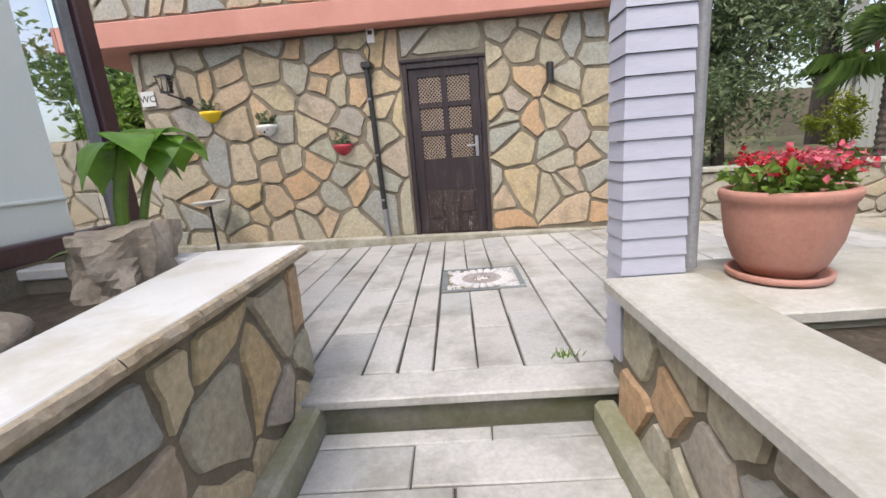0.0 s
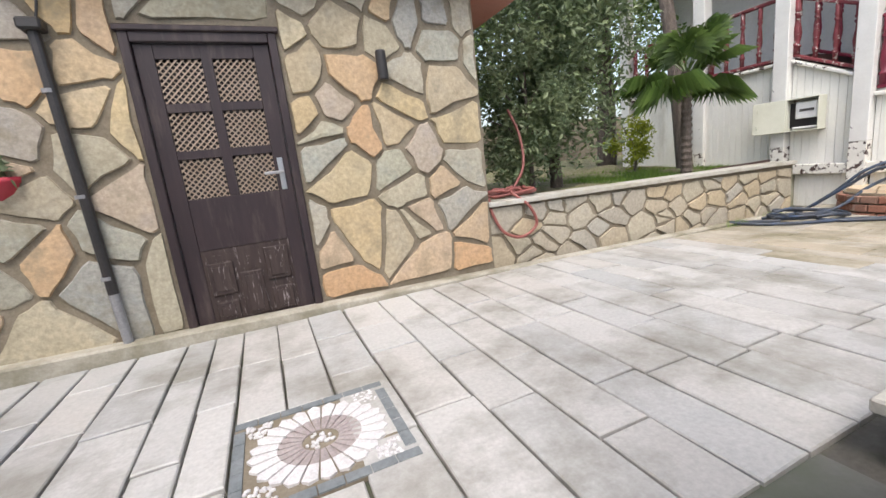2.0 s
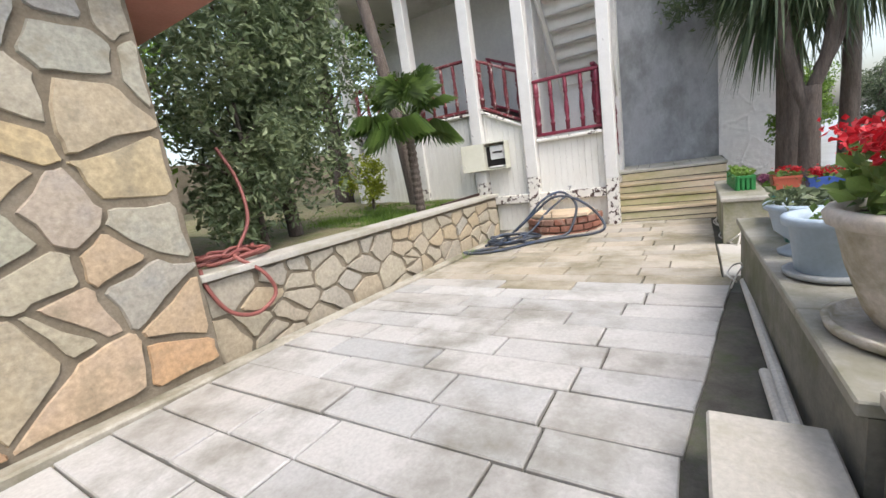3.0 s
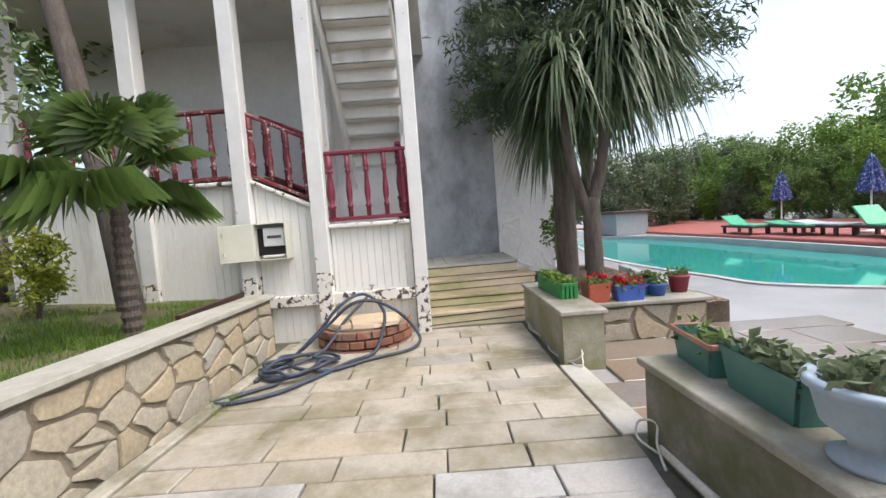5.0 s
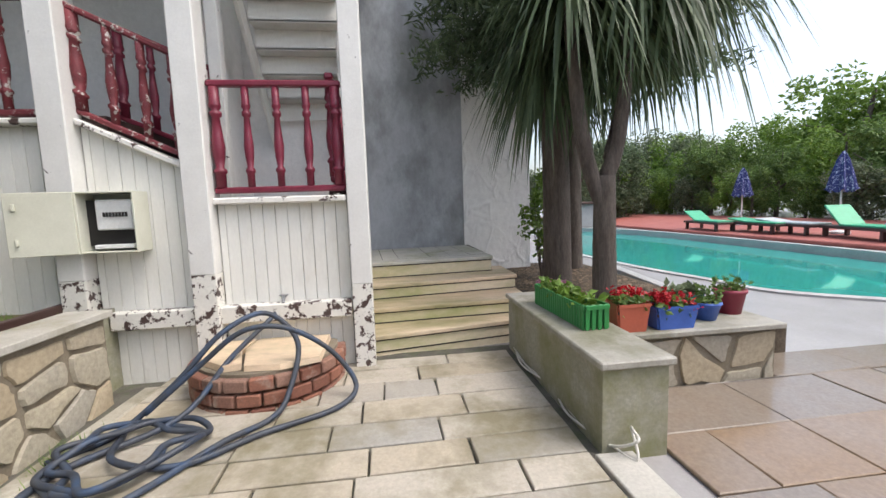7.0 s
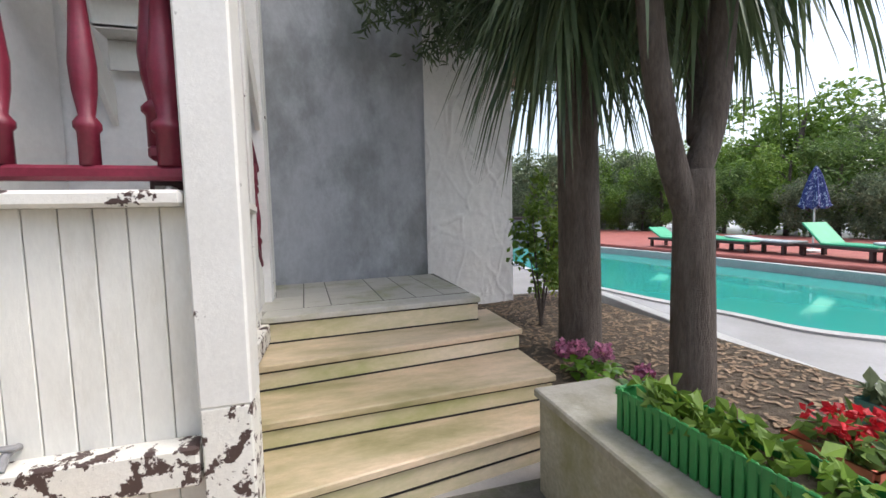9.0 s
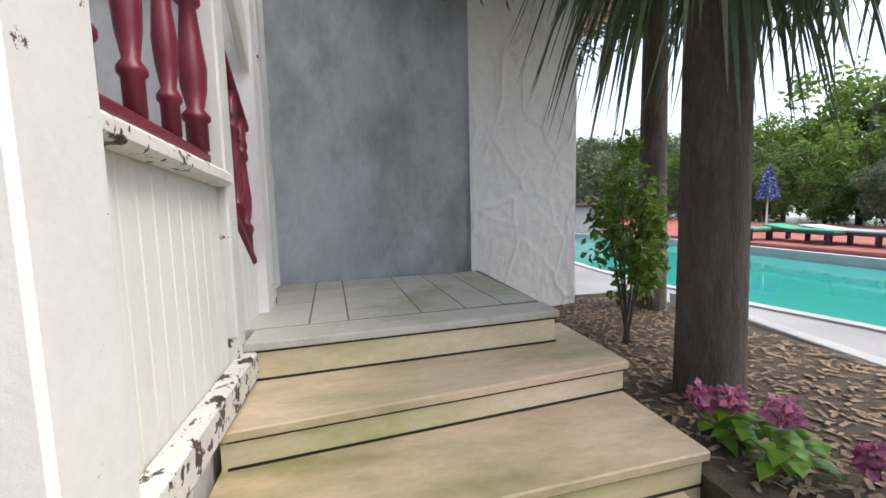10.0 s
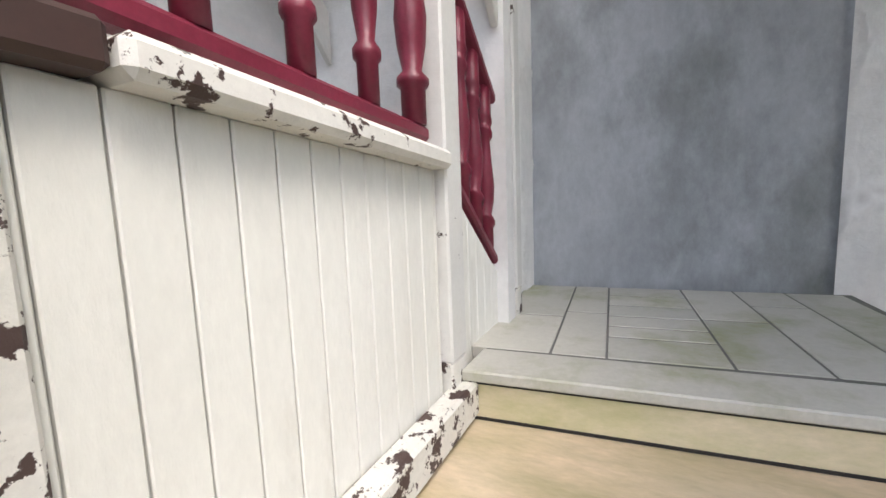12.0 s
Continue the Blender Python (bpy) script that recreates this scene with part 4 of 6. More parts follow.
post(8.3, 4.55, 0.2, 4.6, 0.11, low=0.2)
post(8.5, 5.9, 2.02, 4.6, 0.11, low=0.1)
post(8.5, 7.2, 2.02, 4.6, 0.11, low=0.1)

# siding column on the parapet
col = thing("clad_column", "square column clad in lilac white horizontal siding", "column", (1.0, 1.57, 0.0))
part("core", boxed(-0.17, 0.04, -0.06, 0.06, 0.0, 4.2), M["mortar"], col)
z = 0.14
while z < 4.1:
    bm = bmesh.new()
    for s in (0.2,):
        pts = ((-0.2, -0.085), (0.055, -0.085), (0.055, 0.085), (-0.2, 0.085))
        lo = [bm.verts.new((x * 1.0, y * 1.0, z)) for x, y in pts]
        hi = [bm.verts.new((x * 0.965, y * 0.9, z + 0.074)) for x, y in pts]
        up = [bm.verts.new((x * 0.93, y * 0.8, z + 0.004)) for x, y in pts]
        for i in range(4):
            j = (i + 1) % 4
            bm.faces.new((lo[i], lo[j], hi[j], hi[i]))
            bm.faces.new((up[i], up[j], lo[j], lo[i]))
    part("board", bm, M["siding"], col)
    z += 0.076
part("drain_pipe", lathe([(0.028, 0.53), (0.028, 4.2)], 12, m=Matrix.Translation((0.085, -0.05, 0))), M["greymetal"], col, "grey drain pipe")

# window of the glazed room
win = tagged(new("window_1"), "large window with a white blind in a maroon frame", "window", kind="structure")
win.location = (-1.98, 0, 0)
bm = bmesh.new()
for y0, y1, z0, z1 in ((2.40, 2.52, 0.6, 3.2), (-3.0, 2.40, 0.70, 0.80), (-3.0, 2.40, 3.05, 3.2), (-1.2, -1.1, 0.8, 3.05)):
    box(bm, -0.05, 0.06, y0, y1, z0, z1, 0.01)
part("window_frame", bm, M["maroon"], win)
part("frame_strip", boxed(0.0, 0.03, 2.32, 2.395, 0.8, 3.05, 0.005), M["greymetal"], win)
part("blind", boxed(-0.03, -0.02, -3.0, 2.1, 0.8, 3.05), M["cloth"], win, "glossy white roller blind")
part("pane", boxed(-0.03, -0.024, 2.1, 2.32, 0.8, 3.05), M["glass"], win).visible_shadow = False
part("blind_bar", boxed(-0.02, -0.005, -3.0, 2.1, 0.98, 1.0, 0.004), M["cloth"], win)
setting("wall_glazed", boxed(-2.10, -1.93, -3.0, 2.5, -0.3, 0.70), M["mortar"], "base wall under the window", "wall")
# the room's lack of light is put into this wall's colour
setting("wall_room", boxed(-5.5, -4.8, -3.0, 2.5, -0.3, 3.2), M["dark"], "back wall of the glazed room, coloured near black as unlit interior", "wall")
setting("ceiling_room", boxed(-5.5, -2.05, -3.0, 2.52, 3.2, 3.35), M["maroon"], "roof of the glazed room", "ceiling")
setting("wall_rear", boxed(-5.5, 6.0, -5.0, -4.7, -0.6, 3.0), M["plaster"], "plain wall behind the entry path", "wall")


TX0, TX1, TY0, TY1 = -0.02, 0.667, 2.94, 3.58
# ---- things on the terrace ----
def mosaic():
    t = thing("mosaic_tile", "square pebble mosaic with a grey and white flower", "mosaic", ((TX0 + TX1) / 2, (TY0 + TY1) / 2, -0.004))
    w, h = (TX1 - TX0) / 2 - 0.006, (TY1 - TY0) / 2 - 0.006
    part("bed", boxed(-w, w, -h, h, -0.02, 0.0), M["mortar"], t)
    b = 0.045
    for i in range(7):
        for s in (-1, 1):
            u0, u1 = -w + 2 * w * i / 7 + 0.002, -w + 2 * w * (i + 1) / 7 - 0.002
            part("border_tile", boxed(u0, u1, s * h - (b if s > 0 else 0), s * h + (0 if s > 0 else b), 0, 0.008, 0.001), M["tile_grey"], t)
            if 0 < i < 6:
                part("border_tile", boxed(s * w - (b if s > 0 else 0), s * w + (0 if s > 0 else b), u0, u1, 0, 0.008, 0.001), M["tile_grey"], t)
    n = 24
    k = 0.92
    for i in range(n):
        a = 2 * math.pi * i / n
        for r0, r1, m, hh in ((0.075, 0.165, "tile_a", 0.009), (0.17, 0.262, "tile_b", 0.013)):
            da = math.pi / n * 0.86
            pts = [(r0, a - da), (r1, a - da), (r1 * 1.07, a), (r1, a + da), (r0, a + da)]
            bm = bmesh.new()
            lo = [bm.verts.new((r * math.cos(q), r * math.sin(q) * k, 0)) for r, q in pts]
            hi = [bm.verts.new((r * math.cos(q), r * math.sin(q) * k, hh - (0.004 if j != 2 else 0))) for j, (r, q) in enumerate(pts)]
            mid = bm.verts.new(((r0 + r1) / 2 * math.cos(a), (r0 + r1) / 2 * math.sin(a) * k, hh))
            for j in range(5):
                bm.faces.new((lo[j], lo[(j + 1) % 5], hi[(j + 1) % 5], hi[j]))
                bm.faces.new((hi[j], hi[(j + 1) % 5], mid))
            part("petal", bm, M[m], t)
    rng = random.Random(4)
    bm = bmesh.new()

    def pebble(x, y, r):
        m = Matrix.Translation((x, y, 0.003)) @ Matrix.Diagonal((r * rng.uniform(0.8, 1.3), r, r * 0.8, 1))
        bmesh.ops.create_icosphere(bm, subdivisions=1, radius=1.0, matrix=m)
    for _ in range(26):
        a, r = rng.uniform(0, 6.28), rng.uniform(0, 0.065)
        pebble(r * math.cos(a), r * math.sin(a) * k, 0.010)
    for sx in (-1, 1):
        for sy in (-1, 1):
            for _ in range(46):
                x, y = sx * (w - b - rng.uniform(0.008, 0.11)), sy * (h - b - rng.uniform(0.008, 0.11))
                if math.hypot(x, y / k) > 0.285:
                    pebble(x, y, 0.009)
    tagged(part("pebble_fill", bm, M["tile_b"], t, smooth=True), kind="stuff")


mosaic()


def flowers(rng, name, parent, n, r, h, leaf, petals, npet, z=0.0, ls=0.07, ps=0.035, ry=None):
    ry = ry or r
    bm = leaves(rng, n, lambda g: (g.uniform(-r, r), g.uniform(-ry, ry), z + g.uniform(0, h)), ls, droop=-0.2, narrow=0.6)
    part("foliage", bm, leaf, parent)
    if petals is not None:
        bm = bmesh.new()
        for _ in range(npet):
            c = Vector((rng.uniform(-r, r), rng.uniform(-ry, ry), z + h * rng.uniform(0.7, 1.25)))
            leaves(rng, 30, lambda g: c + Vector((g.gauss(0, 1), g.gauss(0, 1), g.gauss(0, 0.7))) * ps * 0.85, ps, bm, 0, 0.8)
        part("blossoms", bm, petals, parent, "flower heads")


def pot_body(profile, material, parent, segs=28, name="pot"):
    rim = profile[-1]
    prof = list(profile) + [(rim[0] - 0.025, rim[1]), (rim[0] - 0.035, rim[1] - 0.05)]
    bm = lathe(prof, segs, cap=False)
    p = part(name, bm, material, parent, smooth=True)
    part("soil", lathe([(0.001, rim[1] - 0.045), (rim[0] - 0.03, rim[1] - 0.045)], segs, cap=False), M["soil"], parent)
    return p


rng = random.Random(21)
big = thing("flower_pot", "large round terracotta pot with red and pink geraniums on a saucer", "flower pot", (1.44, 1.52, 0.465), "flower pots")
pot_body([(0.001, 0.025), (0.118, 0.025), (0.155, 0.075), (0.19, 0.17), (0.206, 0.28), (0.208, 0.31), (0.217, 0.32), (0.223, 0.345), (0.217, 0.362)], M["terracotta"], big)
part("saucer", lathe([(0.145, 0), (0.175, 0.010), (0.18, 0.035), (0.163, 0.035), (0.155, 0.016)], 28), M["terracotta"], big, smooth=True)
flowers(rng, "g", big, 420, 0.17, 0.11, M["l_light"], M["f_red"], 14, 0.345, 0.05, 0.026)
bm = bmesh.new()
for _ in range(10):
    c = Vector((rng.uniform(-0.08, 0.20), rng.uniform(-0.18, 0.13), 0.345 + rng.uniform(0.08, 0.15)))
    leaves(rng, 30, lambda g: c + Vector((g.gauss(0, 1), g.gauss(0, 1), g.gauss(0, 0.7))) * 0.024, 0.028, bm, 0, 0.8)
part("blossoms", bm, M["f_salmon"], big, "pink flower heads")

cream = thing("flower_pot", "old whitewashed stone pot with moss and red begonias", "flower pot", (2.585, 1.57, 0.42), "flower pots")
M["oldwhite"] = mat("mossy_whitewash", ((0.50, 0.46, 0.40), (0.62, 0.58, 0.53)), 4, 40, 0.85, 0.5, var=0.25, stain=((0.20, 0.18, 0.09), 0.42))
pot_body([(0.001, 0.03), (0.14, 0.03), (0.17, 0.08), (0.215, 0.22), (0.245, 0.36), (0.27, 0.37), (0.278, 0.40), (0.265, 0.42)], M["oldwhite"], cream)
part("saucer", lathe([(0.21, 0), (0.262, 0.012), (0.27, 0.04), (0.25, 0.045), (0.24, 0.018)], 28), M["oldwhite"], cream, smooth=True)
flowers(rng, "b", cream, 420, 0.21, 0.24, M["l_mid"], M["f_red"], 24, 0.38, 0.075, 0.03)
blue = thing("flower_pot", "light blue plastic pot on a grey saucer", "flower pot", (3.22, 1.69, 0.42), "flower pots")
pot_body([(0.001, 0.03), (0.125, 0.03), (0.15, 0.24), (0.175, 0.245), (0.18, 0.275), (0.172, 0.285)], M["p_lblue"], blue)
part("saucer", lathe([(0.13, 0), (0.165, 0.01), (0.17, 0.03), (0.155, 0.03)], 24), M["p_grey"], blue, smooth=True)
flowers(rng, "c", blue, 20, 0.1, 0.05, M["l_mid"], None, 0, 0.25, 0.05)
urn = thing("flower_pot", "light blue footed plastic urn with low plants", "flower pot", (3.63, 1.71, 0.42), "flower pots")
pot_body([(0.001, 0.0), (0.11, 0.0), (0.115, 0.02), (0.06, 0.05), (0.06, 0.07), (0.13, 0.13), (0.155, 0.24), (0.175, 0.25), (0.18, 0.27), (0.172, 0.28)], M["p_lblue"], urn)
flowers(rng, "d", urn, 160, 0.14, 0.08, M["l_olive"], None, 0, 0.26, 0.06)


def trough(label, at, turn, le, w, h, material, rim=None, plants=60, petals=None, npet=0, leaf=None, slats=False, soil="soil"):
    t = thing("planter_box", label, "planter", Matrix.Translation(at) @ Matrix.Rotation(radians(turn), 4, "Z"), "planter boxes")
    bm = bmesh.new()
    a, b = 0.86, 1.0
    rings = []
    for k, z in ((a, 0), (b, h), (b + 0.04, h), (b + 0.04, h + 0.025), (b - 0.03, h + 0.025), (b - 0.05, h - 0.03)):
        rings.append([bm.verts.new((sx * le / 2 * k, sy * (w / 2 * k), z)) for sx, sy in ((-1, -1), (1, -1), (1, 1), (-1, 1))])
    for p, q in zip(rings, rings[1:]):
        for i in range(4):
            bm.faces.new((p[i], p[(i + 1) % 4], q[(i + 1) % 4], q[i]))
    bm.faces.new(rings[0][::-1])
    bmesh.ops.bevel(bm, geom=[e for e in bm.edges if abs(e.verts[0].co.z - e.verts[1].co.z) > 0.02], offset=0.012, segments=2, affect="EDGES")
    part("box", bm, material, t)
    part("soil", boxed(-le / 2 * 0.94, le / 2 * 0.94, -w / 2 * 0.94, w / 2 * 0.94, h - 0.05, h - 0.03), M["soil"], t)
    if rim is not None:
        bm = bmesh.new()
        for x0, x1, y0, y1 in ((-le / 2 * 1.06, le / 2 * 1.06, -w / 2 * 1.1, -w / 2), (-le / 2 * 1.06, le / 2 * 1.06, w / 2, w / 2 * 1.1), (-le / 2 * 1.06, -le / 2, -w / 2, w / 2), (le / 2, le / 2 * 1.06, -w / 2, w / 2)):
            box(bm, x0, x1, y0, y1, h + 0.0, h + 0.03, 0.003)
        part("rim", bm, rim, t, "brown rim")
    if slats:
        n = round(le / 0.036)
        for i in range(n):
            x = -le / 2 + le * (i + 0.5) / n
            for sy in (-1, 1):
                part("slat", boxed(x - 0.014, x + 0.014, sy * w / 2 - 0.006, sy * w / 2 + 0.006, 0.0, h + 0.03, 0.004), material, t)
        for i in range(4):
            y = -w / 2 + w * (i + 0.5) / 4
            for sx in (-1, 1):
                part("slat", boxed(sx * le / 2 - 0.006, sx * le / 2 + 0.006, y - 0.016, y + 0.016, 0.0, h + 0.03, 0.004), material, t)
    flowers(random.Random(len(label) + int(at[0] * 100)), "f", t, plants, le / 2 * 0.85, 0.09, leaf or M["l_mid"], petals, npet, h - 0.02, 0.07, 0.035, w / 2 * 0.8)
    return t


trough("green plastic planter box with brown rim and dry soil", (4.52, 1.66, 0.42), -6, 0.40, 0.17, 0.15, M["p_teal"], M["terracotta"], 30)
trough("green plastic planter box with grey leaved plants", (4.06, 1.66, 0.42), -3, 0.46, 0.19, 0.17, M["p_teal"], None, 140, leaf=M["l_olive"])
trough("bright green slatted planter box with leafy seedlings", (7.03, 1.74, 0.385), 3, 0.80, 0.18, 0.14, M["p_green"], None, 240, leaf=M["l_light"], slats=True)
trough("square orange plastic pot with begonias", (6.96, 1.32, 0.27), 90, 0.26, 0.26, 0.19, M["p_orange"], None, 110, M["f_red"], 5, M["l_mid"])
trough("blue plastic planter box with red geraniums", (6.93, 0.97, 0.27), 90, 0.34, 0.19, 0.15, M["p_blue"], None, 120, M["f_red"], 10, M["l_mid"])
trough("dark green planter box with bushy herbs", (7.14, 0.72, 0.27), 90, 0.30, 0.15, 0.17, M["p_teal"], None, 200, leaf=M["l_olive"])
p = thing("flower_pot", "small blue plastic pot with herbs", "flower pot", (7.04, 0.58, 0.27), "flower pots")
pot_body([(0.001, 0), (0.075, 0), (0.105, 0.12), (0.115, 0.125), (0.112, 0.14)], M["p_blue"], p)
flowers(rng, "h", p, 130, 0.09, 0.14, M["l_mid"], None, 0, 0.12, 0.05)
p = thing("flower_pot", "wine red plastic pot with green herbs", "flower pot", (7.16, 0.26, 0.27), "flower pots")
pot_body([(0.001, 0), (0.085, 0), (0.115, 0.17), (0.125, 0.175), (0.122, 0.2)], M["p_wine"], p)
flowers(rng, "i", p, 130, 0.10, 0.12, M["l_mid"], None, 0, 0.17, 0.05)

# things on the stone wall
def half_pot(label, x, z, material, w=0.24):
    t = thing("wall_pot", label, "wall pot", (x, WY - 0.025, z), "wall pots")
    bm = bmesh.new()
    n = 10
    rows = []
    for r, zz in ((0.10, -0.08), (0.55, -0.045), (0.95, 0.02), (1.0, 0.055), (0.9, 0.055), (0.85, 0.03)):
        rows.append([bm.verts.new((w / 2 * r * math.cos(math.pi + math.pi * i / n), 0.72 * w / 2 * r * math.sin(math.pi + math.pi * i / n), zz)) for i in range(n + 1)])
    for a, b in zip(rows, rows[1:]):
        for i in range(n):
            bm.faces.new((a[i], a[i + 1], b[i + 1], b[i]))
    bm.faces.new(rows[0])
    part("bowl", bm, material, t, smooth=True)
    flowers(random.Random(int(100 * abs(x))), "w", t, 70, w * 0.34, 0.12, M["l_olive"], None, 0, 0.04, 0.08, 0.03, 0.05)
    return t


half_pot("yellow half round wall pot with a small plant", -2.74, 1.73, M["p_yellow"], 0.27)
hp = half_pot("white wall pot with dark spots and a small plant", -2.08, 1.52, M["p_white"], 0.27)
for dx, dz in ((-0.06, 0.02), (0.03, 0.0), (0.07, 0.025), (-0.01, -0.03)):
    part("spot", lathe([(0.012, -0.002), (0.012, 0.002)], 8, m=Matrix.Translation((dx, -0.088 + abs(dx) * 0.35, dz)) @ Matrix.Rotation(radians(90), 4, "X")), M["ink"], hp)
half_pot("dark red half round wall pot with a small plant", -1.18, 1.22, M["p_red"], 0.26)
half_pot("pink half round wall pot with a small plant", -3.2, 1.36, M["p_pink"], 0.27)
lan = thing("wall_lantern", "black metal wall lantern with clear panes", "lantern", (-2.98, WY - 0.02, 1.93))
part("bracket", tube(spline([(0, -0.01, 0.02), (0.0, -0.10, 0.0), (-0.05, -0.18, 0.03), (-0.12, -0.2, 0.06)]), 0.012), M["blackmetal"], lan)
part("plate", lathe([(0.05, -0.012), (0.05, 0.012)], 14, m=Matrix.Rotation(radians(90), 4, "X")), M["blackmetal"], lan)
bm = bmesh.new()
for i in range(4):
    a0 = math.pi / 4 + math.pi / 2 * i
    c, s_ = math.cos(a0), math.sin(a0)
    tube([(-0.12 + 0.055 * c, -0.2 + 0.055 * s_, 0.08), (-0.12 + 0.09 * c, -0.2 + 0.09 * s_, 0.25)], 0.006, bm, 6)
for z, r in ((0.08, 0.05), (0.25, 0.075)):
    box(bm, -0.12 - r, -0.12 + r, -0.2 - r, -0.2 + r, z - 0.006, z + 0.006)
box(bm, -0.16, -0.08, -0.24, -0.16, 0.256, 0.275)
part("cage", bm, M["blackmetal"], lan)
part("panes", boxed(-0.17, -0.07, -0.25, -0.15, 0.09, 0.24), M["glass"], lan).visible_shadow = False
sp = thing("wall_spotlight", "small black cylinder lamp on the wall", "lamp", (1.335, WY - 0.02, 1.88))
part("body", lathe([(0.038, -0.11), (0.042, -0.10), (0.042, 0.10), (0.038, 0.11)], 16, m=Matrix.Translation((0, -0.07, 0))), M["blackmetal"], sp, smooth=False)
part("bracket", boxed(-0.02, 0.02, -0.05, 0.02, -0.03, 0.03, 0.004), M["blackmetal"], sp)
dp = thing("drain_pipe", "dark drain pipe fixed to the stone wall", "pipe", (-0.78, WY - 0.06, 0.0))
part("pipe", tube([(0.03, 0, 0.45), (0.0, 0, 2.12)], 0.032, segs=12), M["blackmetal"], dp)
part("lower_pipe", tube([(0.04, 0, 0.03), (0.03, 0, 0.46)], 0.03, segs=12), M["greymetal"], dp, "grey lower pipe")
part("hopper", boxed(-0.06, 0.06, -0.06, 0.05, 2.10, 2.17, 0.012), M["blackmetal"], dp)
part("cable", tube(spline([(0.02, 0.02, 2.17), (0.05, 0.02, 2.3), (0.03, 0.02, 2.4)]), 0.008), M["blackmetal"], dp)
for z in (0.55, 1.1, 1.75):
    part("clamp", lathe([(0.038, z), (0.038, z + 0.025)], 12, m=Matrix.Translation((0.03 - 0.02 * z, 0, 0))), M["greymetal"], dp)
sg = thing("fire_call_box", "small white box with dark marks on the wall", "box", (-0.70, WY - 0.03, 2.455))
part("case", boxed(-0.045, 0.045, -0.02, 0.03, -0.075, 0.075, 0.006), M["paper"], sg)
part("mark", boxed(-0.025, 0.025, -0.026, -0.02, 0.01, 0.05), M["ink"], sg)


def text(body, size, parent, at, material, rot=(90, 0, 0)):
    cu = bpy.data.curves.new("lettering", "FONT")
    cu.body, cu.size, cu.extrude, cu.align_x, cu.align_y = body, size, 0.001, "CENTER", "CENTER"
    tmp = new("lettering", cu)
    me = bpy.data.meshes.new_from_object(tmp.evaluated_get(bpy.context.evaluated_depsgraph_get()))
    bpy.data.objects.remove(tmp)
    ob = new("lettering", me)
    me.materials.clear()
    me.materials.append(material)
    ob.parent = parent
    ob.matrix_basis = Matrix.Translation(at) @ Euler([radians(a) for a in rot]).to_matrix().to_4x4()
    return ob


wc = thing("restroom_sign", "white square sign with the letters WC", "sign", (-3.47, WY - 0.035, 1.99))
part("plate", boxed(-0.085, 0.085, -0.004, 0.004, -0.085, 0.085, 0.002), M["paper"], wc)
text("WC", 0.11, wc, (0, -0.006, -0.005), M["ink"])
sd = thing("stand_table", "small stone topped stand with a black pole", "stand", (-2.85, 4.80, 0.0))
part("foot", lathe([(0.10, 0), (0.10, 0.012), (0.03, 0.03)], 18), M["blackmetal"], sd)
part("pole", lathe([(0.016, 0.02), (0.016, 0.68)], 10), M["blackmetal"], sd)
part("top", lathe([(0.02, 0.67), (0.17, 0.70), (0.18, 0.73), (0.17, 0.735)], 20), M["capstone"], sd, smooth=False)

# planter beside the window
lg = thing("driftwood_log", "weathered hollow driftwood stump", "log", (-1.34, 1.64, 0.55))
bm = bmesh.new()
n, m_ = 28, 8
rows = []
for j in range(m_ + 1):
    row = []
    for i in range(n):
        a = 2 * math.pi * i / n
        r = 0.175 + 0.03 * math.sin(5 * a + 0.6 * j) + 0.03 * noise.noise((math.cos(a) * 2, math.sin(a) * 2, j * 0.4)) + 0.014 * math.sin(11 * a)
        row.append(bm.verts.new((r * 1.1 * math.cos(a), r * math.sin(a), 0.30 * j / m_ + 0.035 * noise.noise((math.cos(a) * 1.5, math.sin(a) * 1.5, 9)) * (j == m_))))
    rows.append(row)
for a, b in zip(rows, rows[1:]):
    for i in range(n):
        bm.faces.new((a[i], a[(i + 1) % n], b[(i + 1) % n], b[i]))
bm.faces.new(rows[-1])
part("stump", bm, M["wood_log"], lg)
bl = thing("broadleaf_plant", "leafy green plant with large drooping heart shaped leaves", "plant", (-1.44, 1.76, 0.64))


def big_leaf(bm, base, d, le, w, droop):
    """A broad pointed leaf, folded along its rib and bending down."""
    d = Vector((d[0], d[1], 0)).normalized()
    s = Vector((-d.y, d.x, 0))
    rows = []
    n = 9
    for i in range(n + 1):
        t = i / n
        c = Vector(base) + d * le * (t * (1 - 0.35 * droop * t)) + Vector((0, 0, 0.16 * le * math.sin(t * 2.2) - droop * le * t * t))
        ww = w * (math.sin(math.pi * min(1, t * 0.9 + 0.09)) ** 0.7) * (1 - t ** 5)
        row = []
        for k in range(-3, 4):
            u = k / 3
            row.append(bm.verts.new(c + s * ww * u / 2 + Vector((0, 0, 0.12 * ww * abs(u) - 0.10 * ww * u * u + 0.02 * ww * math.sin(9 * t + 3 * u)))))
        rows.append(row)
    for a, b in zip(rows, rows[1:]):
        for k in range(6):
            bm.faces.new((a[k], a[k + 1], b[k + 1], b[k]))


